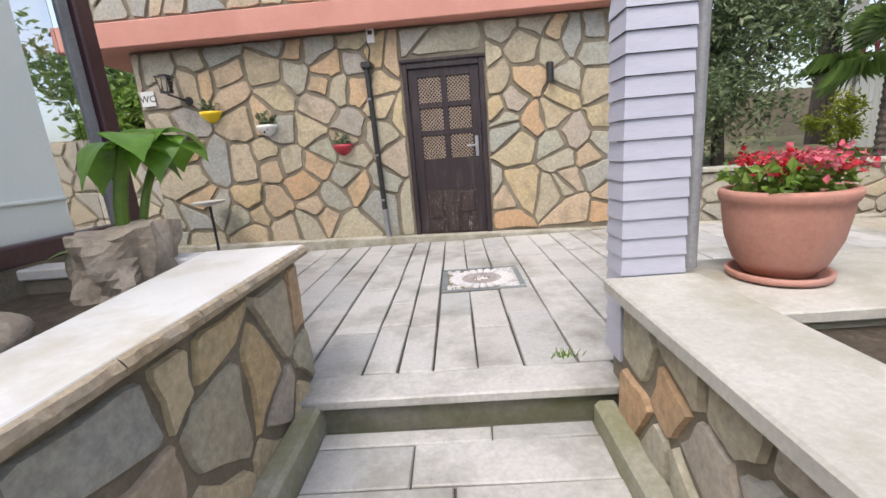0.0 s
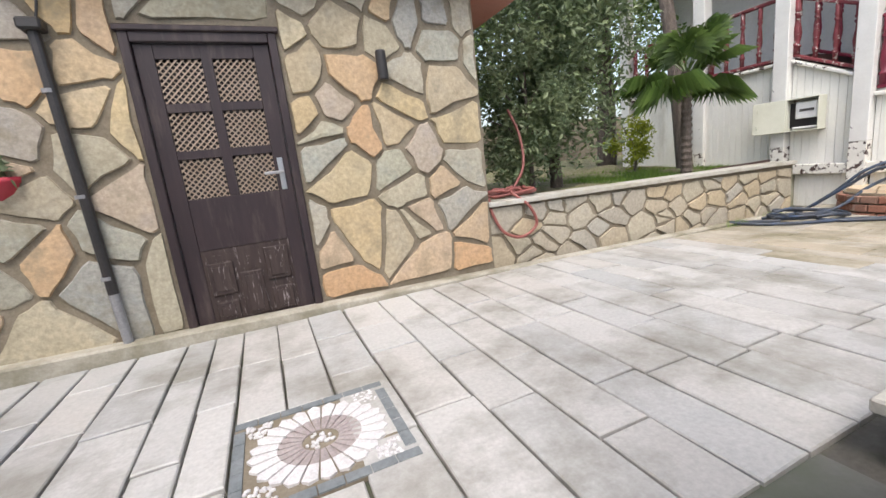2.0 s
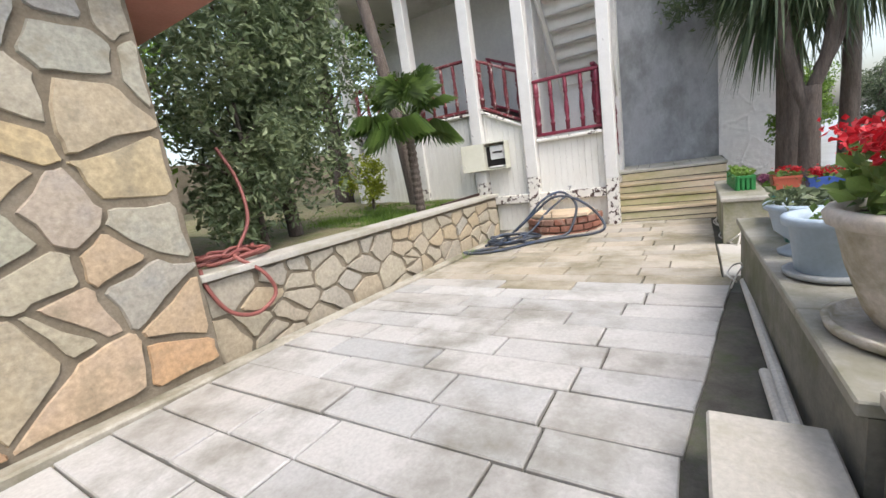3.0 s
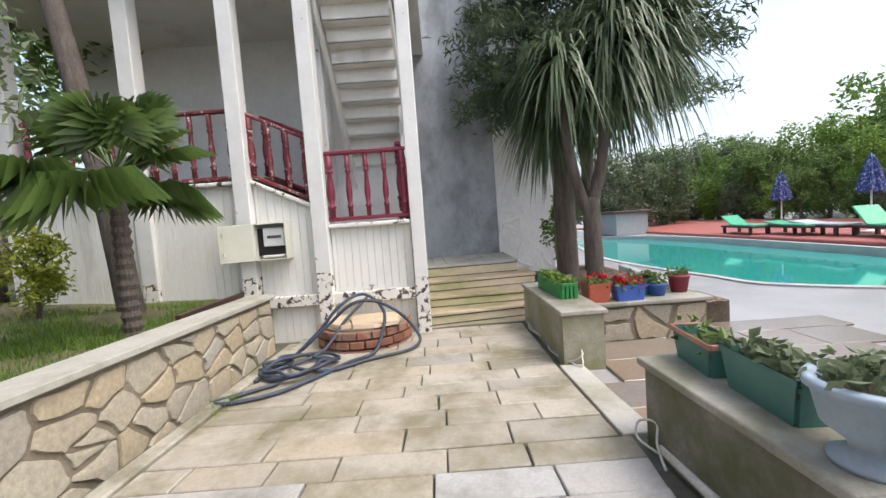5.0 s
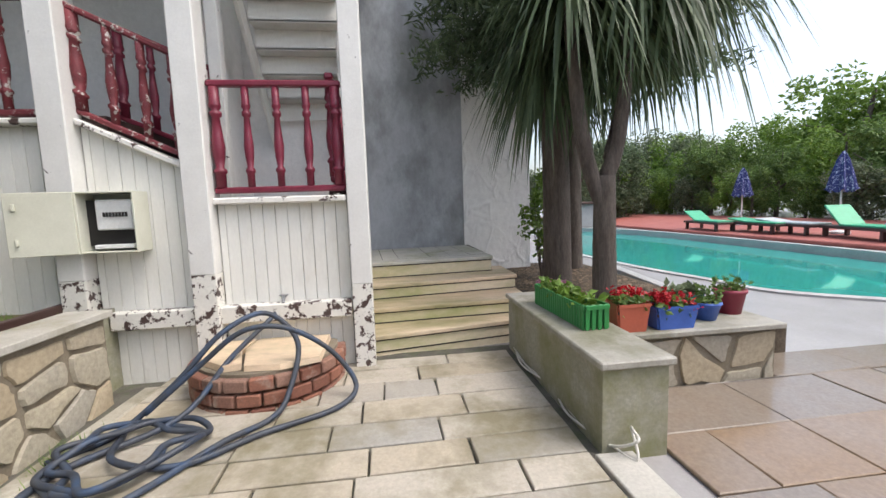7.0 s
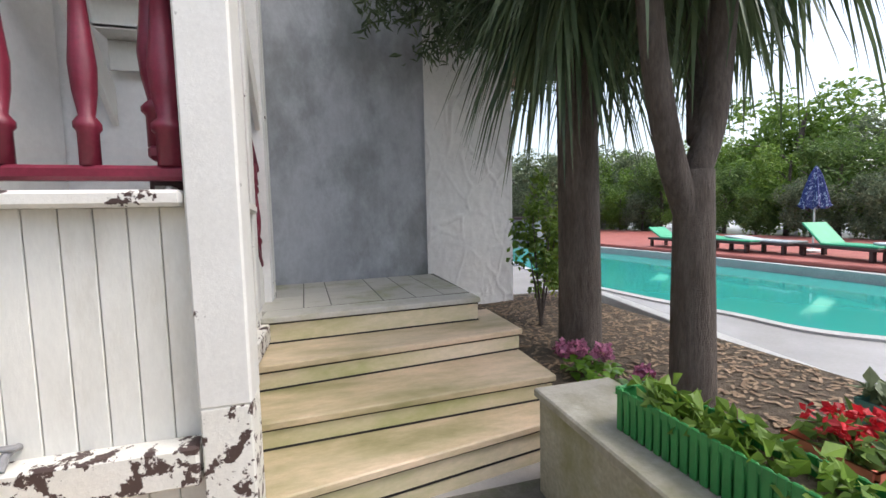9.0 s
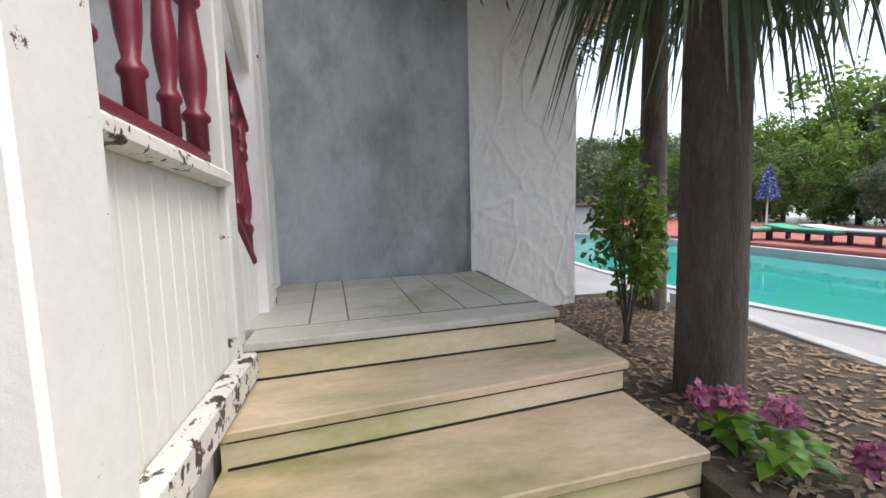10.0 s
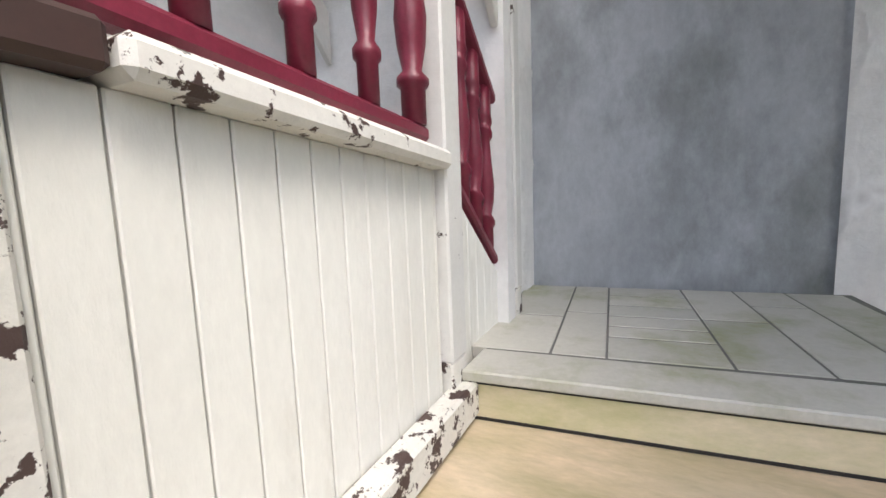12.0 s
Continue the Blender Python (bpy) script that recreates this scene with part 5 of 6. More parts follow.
rg = random.Random(8)
part("stem", tube(spline([(0, 0, -0.02), (0.01, 0.02, 0.3), (0.05, 0.08, 0.58)]), 0.03), M["l_light"], bl, "thick pale green stem")
part("stem", tube(spline([(0, 0.05, -0.02), (0.05, 0.15, 0.35), (0.09, 0.3, 0.6)]), 0.02), M["l_light"], bl, "pale green stem")
for i in range(13):
    a = 2.4 * i
    bm = bmesh.new()
    c = (0.05, 0.05, 0.55) if i % 2 else (0.09, 0.28, 0.58)
    big_leaf(bm, (c[0], c[1], c[2] + 0.03 * (i % 3)), (math.cos(a), math.sin(a)), rg.uniform(0.26, 0.36), rg.uniform(0.21, 0.28), rg.uniform(0.45, 0.9))
    part("leaf", bm, M["l_bright"], bl, smooth=True)
for i in range(5):
    a = 1.3 * i
    bm = bmesh.new()
    big_leaf(bm, (-0.02, -0.14, 0.12), (math.cos(a), math.sin(a)), rg.uniform(0.16, 0.24), 0.09, 0.3)
    part("leaf", bm, M["l_mid"], bl, smooth=True)
for i, (x, y, r, c) in enumerate(((-1.36, 1.02, 0.10, "wood_log"), (-1.5, 0.86, 0.12, "capstone"), (-1.33, 0.76, 0.09, "capstone"), (-1.62, 1.12, 0.11, "capstone"), (-1.30, 0.52, 0.13, "wood_log"))):
    bm = bmesh.new()
    bmesh.ops.create_icosphere(bm, subdivisions=3, radius=r)
    for v in bm.verts:
        v.co = Vector((v.co.x * 1.2, v.co.y * 1.2, v.co.z * 0.75)) * (1 + 0.35 * noise.noise(v.co * 9 + Vector((i, 0, 0))))
    ob = obj("rock", bm, M[c], smooth=True)
    ob.location = (x, y, 0.56 + r * 0.55)
    tagged(ob, "pale weathered rock lying on the planter soil", "rock", "planter rocks")

for i, (x, y, z0, r) in enumerate(((1.32, 0.75, 0.38, 0.17), (1.5, 0.3, 0.38, 0.2), (1.62, 1.0, 0.38, 0.12))):
    t = thing("leafy_plant", "low green leafy plant in the planter soil", "plant", (x, y, z0), "low planter plants")
    rgx = random.Random(50 + i)
    bm = bmesh.new()
    for k in range(22):
        a = rgx.uniform(0, 6.28)
        big_leaf(bm, (rgx.uniform(-r, r) * 0.4, rgx.uniform(-r, r) * 0.4, rgx.uniform(0.0, 0.12)), (math.cos(a), math.sin(a)), rgx.uniform(0.08, 0.15), 0.06, 0.4)
    part("foliage", bm, M["l_mid"], t, smooth=True)

# ---- meter box, hoses, well ----
mb = thing("meter_box", "cream metal electricity box with its door open", "meter box", (FX - 0.045, 4.94, 0.965))
bm = bmesh.new()
D = 0.20
for x0, x1, y0, y1, z0, z1 in ((-D, 0, 0, 0.012, 0, 0.46), (-D, 0, 0.388, 0.40, 0, 0.46), (-D, 0, 0.012, 0.388, 0, 0.012), (-D, 0, 0.012, 0.388, 0.448, 0.46), (-0.012, 0, 0.012, 0.388, 0.012, 0.448)):
    box(bm, x0, x1, y0, y1, z0, z1, 0.003)
part("case", bm, M["boxcream"], mb)
part("panel", boxed(-0.15, -0.08, 0.04, 0.30, 0.17, 0.40, 0.01), M["paper"], mb, "white breaker panel")
# near black block stands in for the shade inside the open case
part("void", boxed(-0.10, -0.02, 0.014, 0.386, 0.05, 0.40), M["dark"], mb)
for i in range(8):
    part("breaker", boxed(-0.162, -0.15, 0.075 + 0.022 * i, 0.090 + 0.022 * i, 0.27, 0.305, 0.002), M["blackmetal"], mb)
part("tray", boxed(-0.17, -0.06, 0.04, 0.32, 0.03, 0.06, 0.006), M["paper"], mb)
bm = boxed(-0.012, 0.012, 0.0, 0.40, 0.0, 0.46, 0.004)
box(bm, -0.03, -0.012, 0.33, 0.35, 0.08, 0.13, 0.004)
box(bm, -0.03, -0.012, 0.33, 0.35, 0.33, 0.38, 0.004)
bm.transform(Matrix.Translation((-D, 0.40, 0)) @ Matrix.Rotation(radians(14), 4, "Z"))
part("door", bm, M["boxcream"], mb, "cream door swung open")

WX, WYC, WZ = 7.53, 4.05, -0.20
well = thing("brick_well", "low round brick well covered with stone slabs", "well", (WX, WYC, WZ))
part("core", lathe([(0.53, 0), (0.53, 0.33)], 28), M["mortar"], well)
for v in well.children[0].data.vertices:
    v.co.x = min(v.co.x, 0.15)
for row in range(3):
    n = 21
    for i in range(n):
        a = 2 * math.pi * (i + 0.5 * (row % 2)) / n
        if math.cos(a) > 0.22:
            continue
        bm = boxed(-0.055, 0.055, -0.078, 0.078, 0, 0.085, 0.008)
        bm.transform(Matrix.Rotation(a, 4, "Z") @ Matrix.Translation((0.53 + 0.006 * math.sin(i * 7 + row), 0, 0.012 + 0.105 * row)))
        part("brick", bm, M["brick"], well)
rgx = random.Random(31)
for poly in (((-0.40, -0.46), (0.14, -0.46), (0.15, 0.12), (-0.10, 0.16), (-0.48, 0.05), (-0.5, -0.2)), ((-0.12, 0.18), (0.14, 0.14), (0.13, 0.50), (-0.26, 0.44), (-0.46, 0.2), (-0.44, 0.08))):
    bm = bmesh.new()
    zt = rgx.uniform(0.0, 0.02)
    lo = [bm.verts.new((x, y, 0.332)) for x, y in poly]
    hi = [bm.verts.new((x * 0.98, y * 0.98, 0.372 + zt)) for x, y in poly]
    for i in range(len(poly)):
        bm.faces.new((lo[i], lo[(i + 1) % len(poly)], hi[(i + 1) % len(poly)], hi[i]))
    bm.faces.new(hi)
    part("cover_slab", bm, M["step"], well, "broken yellowish stone slab")

tap = thing("wall_tap", "small brass tap on the flaking beam", "tap", (FX - 0.09, 3.95, 0.51))
part("spout", tube(spline([(0.08, 0, 0), (0.0, 0, 0.01), (-0.04, 0, -0.03)]), 0.013), M["greymetal"], tap)
part("handle", boxed(-0.015, 0.015, -0.035, 0.035, 0.02, 0.032, 0.004), M["greymetal"], tap)


def hz(x):
    return fz(x) + 0.025


hose = thing("garden_hose", "dark blue garden hose lying in loose coils", "hose", (0.06, 0.12, 0))
pts = [(FX - 0.13, 3.86, 0.44), (FX - 0.25, 3.93, 0.36), (7.1, 4.1, 0.2), (6.75, 4.3, hz(6.7) + 0.05), (6.4, 4.7, hz(6.4)), (6.15, 4.75, hz(6.1))]
rgx = random.Random(6)
cx, cy = 6.45, 4.42
for i in range(34):
    a = 2.2 + i * 0.62
    r = rgx.uniform(0.2, 0.44)
    pts.append((cx + r * 0.9 * math.cos(a), cy + r * 1.0 * math.sin(a), hz(6.45) + 0.012 * (i % 5) + 0.001 * i))
part("hose", tube(spline(pts, 6), 0.019, segs=8), M["hose"], hose, smooth=True)
pts = [(6.05, 4.5, hz(6)), (5.85, 4.75, hz(5.9)), (5.72, 4.9, hz(5.8)), (5.66, 4.75, hz(5.7)), (5.8, 4.45, hz(5.8)), (6.1, 4.2, hz(6)), (6.5, 3.95, hz(6.5)), (6.72, 3.75, hz(6.7)), (6.85, 3.66, 0.0), (7.05, 3.62, 0.3), (7.15, 3.85, 0.5), (7.0, 4.1, 0.42), (6.85, 4.35, 0.15), (6.7, 4.65, hz(6.7)), (6.45, 4.85, hz(6.4))]
part("hose_loop", tube(spline(pts, 8), 0.019, segs=8), M["hose"], hose, smooth=True)
pts = [(6.7, 4.6, hz(6.7)), (6.35, 4.45, hz(6.4) + 0.04), (6.3, 4.1, hz(6.3)), (6.55, 3.75, hz(6.5)), (6.78, 3.35, hz(6.8)), (6.98, 3.22, hz(7) + 0.05), (7.02, 3.32, 0.15), (7.0, 3.5, 0.33), (6.95, 3.72, 0.45), (6.9, 3.95, 0.44), (6.85, 4.2, 0.25), (6.75, 4.5, 0.0)]
part("hose_arch", tube(spline(pts, 8), 0.019, segs=8), M["hose"], hose, smooth=True)
rh = thing("red_hose", "faded red hose in a loose coil on the bed wall", "hose", (0, 0, 0))
pts = []
for i in range(40):
    a = i * 0.6
    r = rgx.uniform(0.16, 0.30)
    pts.append((2.72 + r * 1.1 * math.cos(a), 5.44 + r * 0.7 * math.sin(a), 0.67 + 0.012 * (i % 6)))
pts += [(2.6, 5.2, 0.70), (2.72, 5.08, 0.55), (2.78, 5.07, 0.36), (2.6, 5.08, 0.26), (2.4, 5.09, 0.34), (2.3, 5.12, 0.55), (2.32, 5.2, 0.68)]
part("hose", tube(spline(pts, 5), 0.016, segs=7), M["redhose"], rh, smooth=True)
part("hose_loop", tube(spline([(2.8, 5.5, 0.7), (3.0, 5.55, 0.95), (3.08, 5.7, 1.3), (3.05, 5.85, 1.6)]), 0.016, segs=7), M["redhose"], rh, smooth=True)
cb = thing("cable_bundle", "white cables lying along the step wall", "cable", (0, 0, 0))
for k in range(2):
    part("cable", tube(spline([(7.72 - 0.05 * k, 1.95, fz(7.7) + 0.02), (7.3, 1.98 + 0.03 * k, fz(7.3) + 0.02), (6.9, 1.92, fz(6.9) + 0.012), (6.5, 1.98 - 0.03 * k, fz(6.5) + 0.012), (6.15, 1.9 + 0.02 * k, fz(6.1) + 0.015), (5.98, 1.84, fz(6) + 0.02 + 0.1 * k), (6.1, 1.80, fz(6) + 0.13)]), 0.008, segs=6), M["pipewhite"], cb, smooth=True)
gp = thing("gutter_pipe", "white plastic pipes lying in the gutter", "pipe", (0, 0, 0))
part("pipe", tube([(2.55, 1.90, 0.03), (4.55, 1.90, -0.04)], 0.026, segs=10), M["pipewhite"], gp)
part("pipe", tube([(2.2, 1.93, 0.03), (3.0, 1.945, 0.02)], 0.022, segs=10), M["pipewhite"], gp)
part("wire", tube(spline([(4.5, 1.95, -0.03), (4.62, 2.0, 0.0), (4.7, 1.95, 0.05), (4.6, 1.9, 0.08), (4.5, 1.95, 0.02), (4.35, 1.99, -0.03)]), 0.007, segs=6), M["pipewhite"], gp, smooth=True)

# ---- planting ----
def conifer_limb(bm, rng, a, b, n, size):
    a, b = Vector(a), Vector(b)
    for _ in range(n):
        t = rng.random() ** 0.7
        c = a.lerp(b, t) + Vector((rng.gauss(0, 0.10), rng.gauss(0, 0.10), rng.gauss(-0.05, 0.08)))
        leaves(rng, 1, lambda g: c, size, bm, 0.5, 0.2)


def tree(name, label, at, height, radii, n, size, leaf, trunk_r=0.12, seed=1, clumps=16, spread=0.36, limbs=6, base=0.35, group="", narrow=0.45):
    rgt = random.Random(seed)
    t = thing(name, label, "tree", at, group)
    bm = tube(spline([(0, 0, -0.1), (rgt.uniform(-.1, .1), rgt.uniform(-.1, .1), height * 0.35), (rgt.uniform(-.2, .2), rgt.uniform(-.2, .2), height * 0.8)]), trunk_r, segs=9, taper=0.35)
    for i in range(limbs):
        a = 6.28 * i / limbs + rgt.uniform(-.4, .4)
        z0 = height * rgt.uniform(0.3, 0.6)
        tube(spline([(0, 0, z0), (radii[0] * 0.35 * math.cos(a), radii[1] * 0.35 * math.sin(a), z0 + height * 0.12), (radii[0] * 0.75 * math.cos(a), radii[1] * 0.75 * math.sin(a), z0 + height * rgt.uniform(0.1, 0.3))], 5), trunk_r * 0.4, bm, 6, 0.3)
    part("trunk", bm, M["bark"], t, smooth=True)
    where = blob(rgt, (0, 0, height - radii[2] * 0.95), radii, clumps, spread)
    part("crown", leaves(rgt, n, where, size, narrow=narrow), leaf, t)
    return t


tree("garden_tree", "dense dark green bushy tree in the raised bed", (4.3, 6.6, 0.5), 3.9, (1.35, 1.1, 1.75), 17000, 0.10, M["l_bush"], 0.10, 3, 60, 0.34, 8)
tree("garden_tree", "grey green shrub growing below the dark tree", (3.5, 6.1, 0.5), 2.0, (0.75, 0.6, 0.95), 5000, 0.09, M["l_bush"], 0.05, 5, 30, 0.34, 5)
tree("garden_tree", "light green shrub behind the stone house", (2.9, 7.6, 0.5), 2.8, (0.7, 0.7, 1.3), 3000, 0.10, M["l_light"], 0.05, 6, 24, 0.34, 4)


def fan(bm, base, d, stalk, r, n=16, droop=0.25):
    """A fan leaf: a stalk and narrow folded blades."""
    base, d = Vector(base), Vector(d).normalized()
    tip = base + d * stalk + Vector((0, 0, -0.06 * stalk))
    s = d.cross(Vector((0, 0, 1))).normalized()
    up = s.cross(d)
    for i in range(n):
        a = radians(-115 + 230 * i / (n - 1))
        b = d * math.cos(a) + s * math.sin(a) * 0.95 + up * 0.12
        side = (d * -math.sin(a) + s * math.cos(a)) * 0.0065
        m1, e = tip + b * r * 0.55, tip + b * r + Vector((0, 0, -droop * r))
        v = [bm.verts.new(tip), bm.verts.new(m1 + side), bm.verts.new(e), bm.verts.new(m1 - side)]
        bm.faces.new((v[0], v[1], v[2]))
        bm.faces.new((v[0], v[2], v[3]))
    return tip


palm = thing("fan_palm", "young fan palm with a fibrous brown trunk", "palm", (5.9, 5.72, 0.45))
bm = bmesh.new()
prof = []
for i in range(34):
    z = i * 0.045
    prof.append((0.07 - 0.012 * i / 34 + (0.012 if i % 2 else -0.006), z))
part("trunk", lathe(prof, 12), M["bark"], palm)
rgx = random.Random(14)
for i in range(19):
    a = 2.4 * i
    el = rgx.uniform(-0.5, 1.9)
    bm = bmesh.new()
    d = (math.cos(a), math.sin(a), el)
    st = rgx.uniform(0.3, 0.55)
    tip = fan(bm, (0, 0, 1.5), d, st, rgx.uniform(0.38, 0.58), 22, 0.35 + 0.25 * (el < 0.2))
    tube([(0, 0, 1.45), tuple(tip)], 0.008, bm, 5)
    part("frond", bm, M["l_palm"], palm)
bt = thing("leaning_tree", "old tree with a dark rough trunk before the porch", "tree", (6.95, 6.5, 0.45))
part("trunk", tube(spline([(0, 0, -0.1), (-0.03, 0.1, 1.2), (0.05, 0.35, 2.6), (0.1, 0.7, 4.4)]), 0.13, segs=12, taper=0.75), M["bark"], bt, smooth=True)
part("crown", leaves(random.Random(33), 3000, blob(random.Random(34), (0.1, 0.7, 5.2), (1.4, 1.4, 0.8), 18, 0.36), 0.14), M["l_mid"], bt)
yu = tree("garden_shrub", "yellow green shrub at the garden edge", (7.0, 7.6, 0.55), 1.1, (0.5, 0.5, 0.55), 1600, 0.08, M["l_yellow"], 0.03, 9, 16, 0.4, 4)
tree("garden_tree", "tall tree with a dark trunk behind the porch", (8.3, 9.6, 0.6), 6.5, (2.2, 2.0, 2.4), 5000, 0.16, M["l_mid"], 0.24, 10, 26, 0.34, 6)
for i, (x, y, h, r, k, lab) in enumerate(((0.8, 12.5, 5.5, 2.4, "l_mid", "broad green tree in the garden"), (11.5, 12.5, 6.5, 2.6, "l_light", "light green tree in the garden"), (6.2, 13.5, 6.0, 2.6, "l_light", "light green tree in the garden"), (-6.4, 9.0, 4.5, 2.0, "l_mid", "broad green tree behind the old wall"), (-5.4, 7.4, 2.4, 1.0, "l_light", "light green shrub over the old wall"), (13.5, 8.0, 6.0, 2.4, "l_mid", "broad green tree behind the white house"))):
    tree("garden_tree", lab, (x, y, 0.4), h, (r, r, h * 0.36), 5200, 0.17, M[k], 0.14, 40 + i, 30, 0.33, 6, group="garden trees")
setting("wall_garden", boxed(2.5, 24.0, 16.5, 16.8, 0.2, 2.4), M["mortar"], "grey stone wall at the end of the garden", "wall")

# grass in the raised bed
rgx = random.Random(17)
bm = bmesh.new()
for _ in range(15000):
    x, y = rgx.uniform(4.6, 7.66), BY + 0.27 + abs(rgx.gauss(0, 1.2))
    if noise.noise((x * 1.1, y * 1.1, 2)) < -0.12 and rgx.random() < 0.85:
        continue
    z = 0.52 - 0.02 * (x - 2.24) + 0.02 * (y - BY) / 0.6
    h = rgx.uniform(0.03, 0.10) + 0.09 * max(0.0, noise.noise((x * 1.6, y * 1.6, 8)))
    a = rgx.uniform(0, 6.28)
    s = Vector((math.cos(a), math.sin(a), 0)) * 0.006
    o = Vector((rgx.uniform(-1, 1), rgx.uniform(-1, 1), 0)) * h * 0.5
    p = Vector((x, y, z))
    bm.faces.new([bm.verts.new(p - s), bm.verts.new(p + s), bm.verts.new(p + o + Vector((0, 0, h)))])
tagged(obj("grass", bm, M["l_grass"]), "thin green grass tufts on the raised bed", "grass", kind="stuff")
bm = bmesh.new()
for cx, cy, n in ((5.75, 4.9, 90), (0.66, 1.815, 30), (6.6, 4.95, 60)):
    for _ in range(n):
        k = 0.35 if cx < 1 else 1.0
        p = Vector((cx + k * rgx.gauss(0, 0.12), cy + k * rgx.gauss(0, 0.04), fz(cx)))
        h = rgx.uniform(0.03, 0.11) * (0.55 if cx < 1 else 1)
        o = Vector((rgx.uniform(-1, 1), rgx.uniform(-1, 1), 0)) * h * 0.6
        bm.faces.new([bm.verts.new(p - Vector((0.004, 0, 0))), bm.verts.new(p + Vector((0.004, 0, 0))), bm.verts.new(p + o + Vector((0, 0, h)))])
tagged(obj("weeds", bm, M["l_grass"]), "small weeds growing from the paving joints", "weeds", kind="stuff")
bm = bmesh.new()
for _ in range(2600):
    p = Vector((rgx.uniform(7.15, 11.3), rgx.uniform(-0.35, 1.45), 0.104 + rgx.uniform(0, 0.012)))
    a = rgx.uniform(0, 6.28)
    d, s = Vector((math.cos(a), math.sin(a), rgx.uniform(-.2, .2))) * rgx.uniform(0.015, 0.035), Vector((-math.sin(a), math.cos(a), 0.2)) * 0.009
    bm.faces.new([bm.verts.new(q) for q in (p - d - s, p + d - s, p + d + s, p - d + s)])
M["chips"] = mat("wood_chips", ((0.20, 0.13, 0.08), (0.42, 0.31, 0.21)), 20, 60, 0.9, 0.3)
tagged(obj("wood_chips", bm, M["chips"]), "brown wood chips and dry leaves on the soil", "wood chips", kind="stuff")


# cabbage trees beside the steps
def sword_head(bm, rng, c, n, le, w=0.022):
    for _ in range(n):
        a, el = rng.uniform(0, 6.28), rng.uniform(-0.9, 1.2)
        d = Vector((math.cos(a) * math.cos(el), math.sin(a) * math.cos(el), math.sin(el)))
        s = d.cross(Vector((0, 0, 1))).normalized() * w
        L = le * rng.uniform(0.7, 1.15)
        p = [Vector(c) + d * 0.04]
        for k in range(1, 5):
            t = k / 4
            p.append(Vector(c) + d * L * t * (1 - 0.25 * t) + Vector((0, 0, -L * 0.62 * t * t)))
        prev = None
        for k, q in enumerate(p):
            f = (0.6, 1.0, 0.9, 0.6, 0.05)[k]
            cur = (bm.verts.new(q - s * f), bm.verts.new(q + s * f))
            if prev:
                bm.faces.new((prev[0], prev[1], cur[1], cur[0]))
            prev = cur


def cabbage_tree(label, at, lines, heads, r, seed):
    t = thing("cabbage_tree", label, "tree", at, "trees beside the steps")
    for i, ln in enumerate(lines):
        part("trunk" if i == 0 else "branch", tube(spline(ln, 6), r if i == 0 else r * 0.62, segs=14, taper=0.8), M["bark"], t, smooth=True)
    rgt = random.Random(seed)
    for c, n, le in heads:
        bm = bmesh.new()
        sword_head(bm, rgt, c, n, le)
        part("leaf_head", bm, M["l_yucca"], t, "drooping sword shaped leaves")
    return t


cabbage_tree("tall cabbage tree with a thick dark brown trunk", (8.95, 1.0, 0.05), [[(0, 0, -0.1), (0.02, 0.0, 1.0), (0.03, 0.03, 2.4), (0.1, 0.05, 3.4)]], [((0.08, 0.05, 3.3), 330, 1.4), ((0.0, 0.2, 2.9), 200, 1.25), ((0.3, -0.2, 3.8), 300, 1.4), ((0.1, -0.5, 3.4), 260, 1.4)], 0.175, 61)
cabbage_tree("forked cabbage tree with grey brown bark", (7.92, 0.94, 0.05), [[(0, 0, -0.1), (0.01, 0.01, 0.7), (0.03, 0.0, 1.42)], [(0.03, 0.0, 1.36), (0.04, -0.16, 1.9), (0.12, -0.34, 3.5)], [(0.02, 0.02, 1.12), (0.04, 0.17, 1.55), (0.06, 0.28, 2.2), (0.08, 0.36, 3.3)], [(0.06, -0.08, 1.6), (0.3, -0.3, 2.1), (0.45, -0.42, 3.2)]], [((0.12, -0.34, 3.5), 300, 1.35), ((0.08, 0.36, 3.3), 260, 1.15), ((0.45, -0.42, 3.2), 240, 1.2), ((0.2, -0.5, 4.0), 240, 1.3), ((0.3, -0.85, 3.55), 300, 1.5), ((0.5, -1.0, 4.1), 260, 1.5)], 0.125, 62)
fir = thing("fir_tree", "tall dark fir with drooping boughs above the entrance", "tree", (10.72, -0.05, -0.1))
part("trunk", tube(spline([(0, 0, -0.1), (0.05, 0, 3), (0.0, 0.05, 8)]), 0.15, segs=12, taper=0.5), M["bark"], fir, smooth=True)
rgx = random.Random(71)
bm, bb = bmesh.new(), bmesh.new()
for i in range(56):
    a = 2.4 * i
    z0 = 4.1 + 4.4 * i / 56
    le = rgx.uniform(1.8, 3.0) * (1.15 - 0.09 * (z0 - 2.6))
    if z0 < 3.4 and math.cos(a) < -0.2 and math.sin(a) > 0.2:
        z0 += 0.5
    e = (le * math.cos(a), le * math.sin(a), z0 - 0.25 * le * rgx.uniform(0.2, 1.0))
    if e[0] > 0.1 and e[1] > 0.4:
        continue
    tube([(0, 0, z0), e], 0.025, bb, 5, 0.3)
    for k in range(5):
        t = 0.3 + 0.17 * k
        q = Vector((0, 0, z0)).lerp(Vector(e), t)
        for sgn in (-1, 1):
            f = q + Vector((math.cos(a + sgn * 0.9), math.sin(a + sgn * 0.9), -0.35)) * le * 0.26
            conifer_limb(bm, rgx, q, f, 90, 0.17)
    conifer_limb(bm, rgx, (0, 0, z0), e, 200, 0.17)
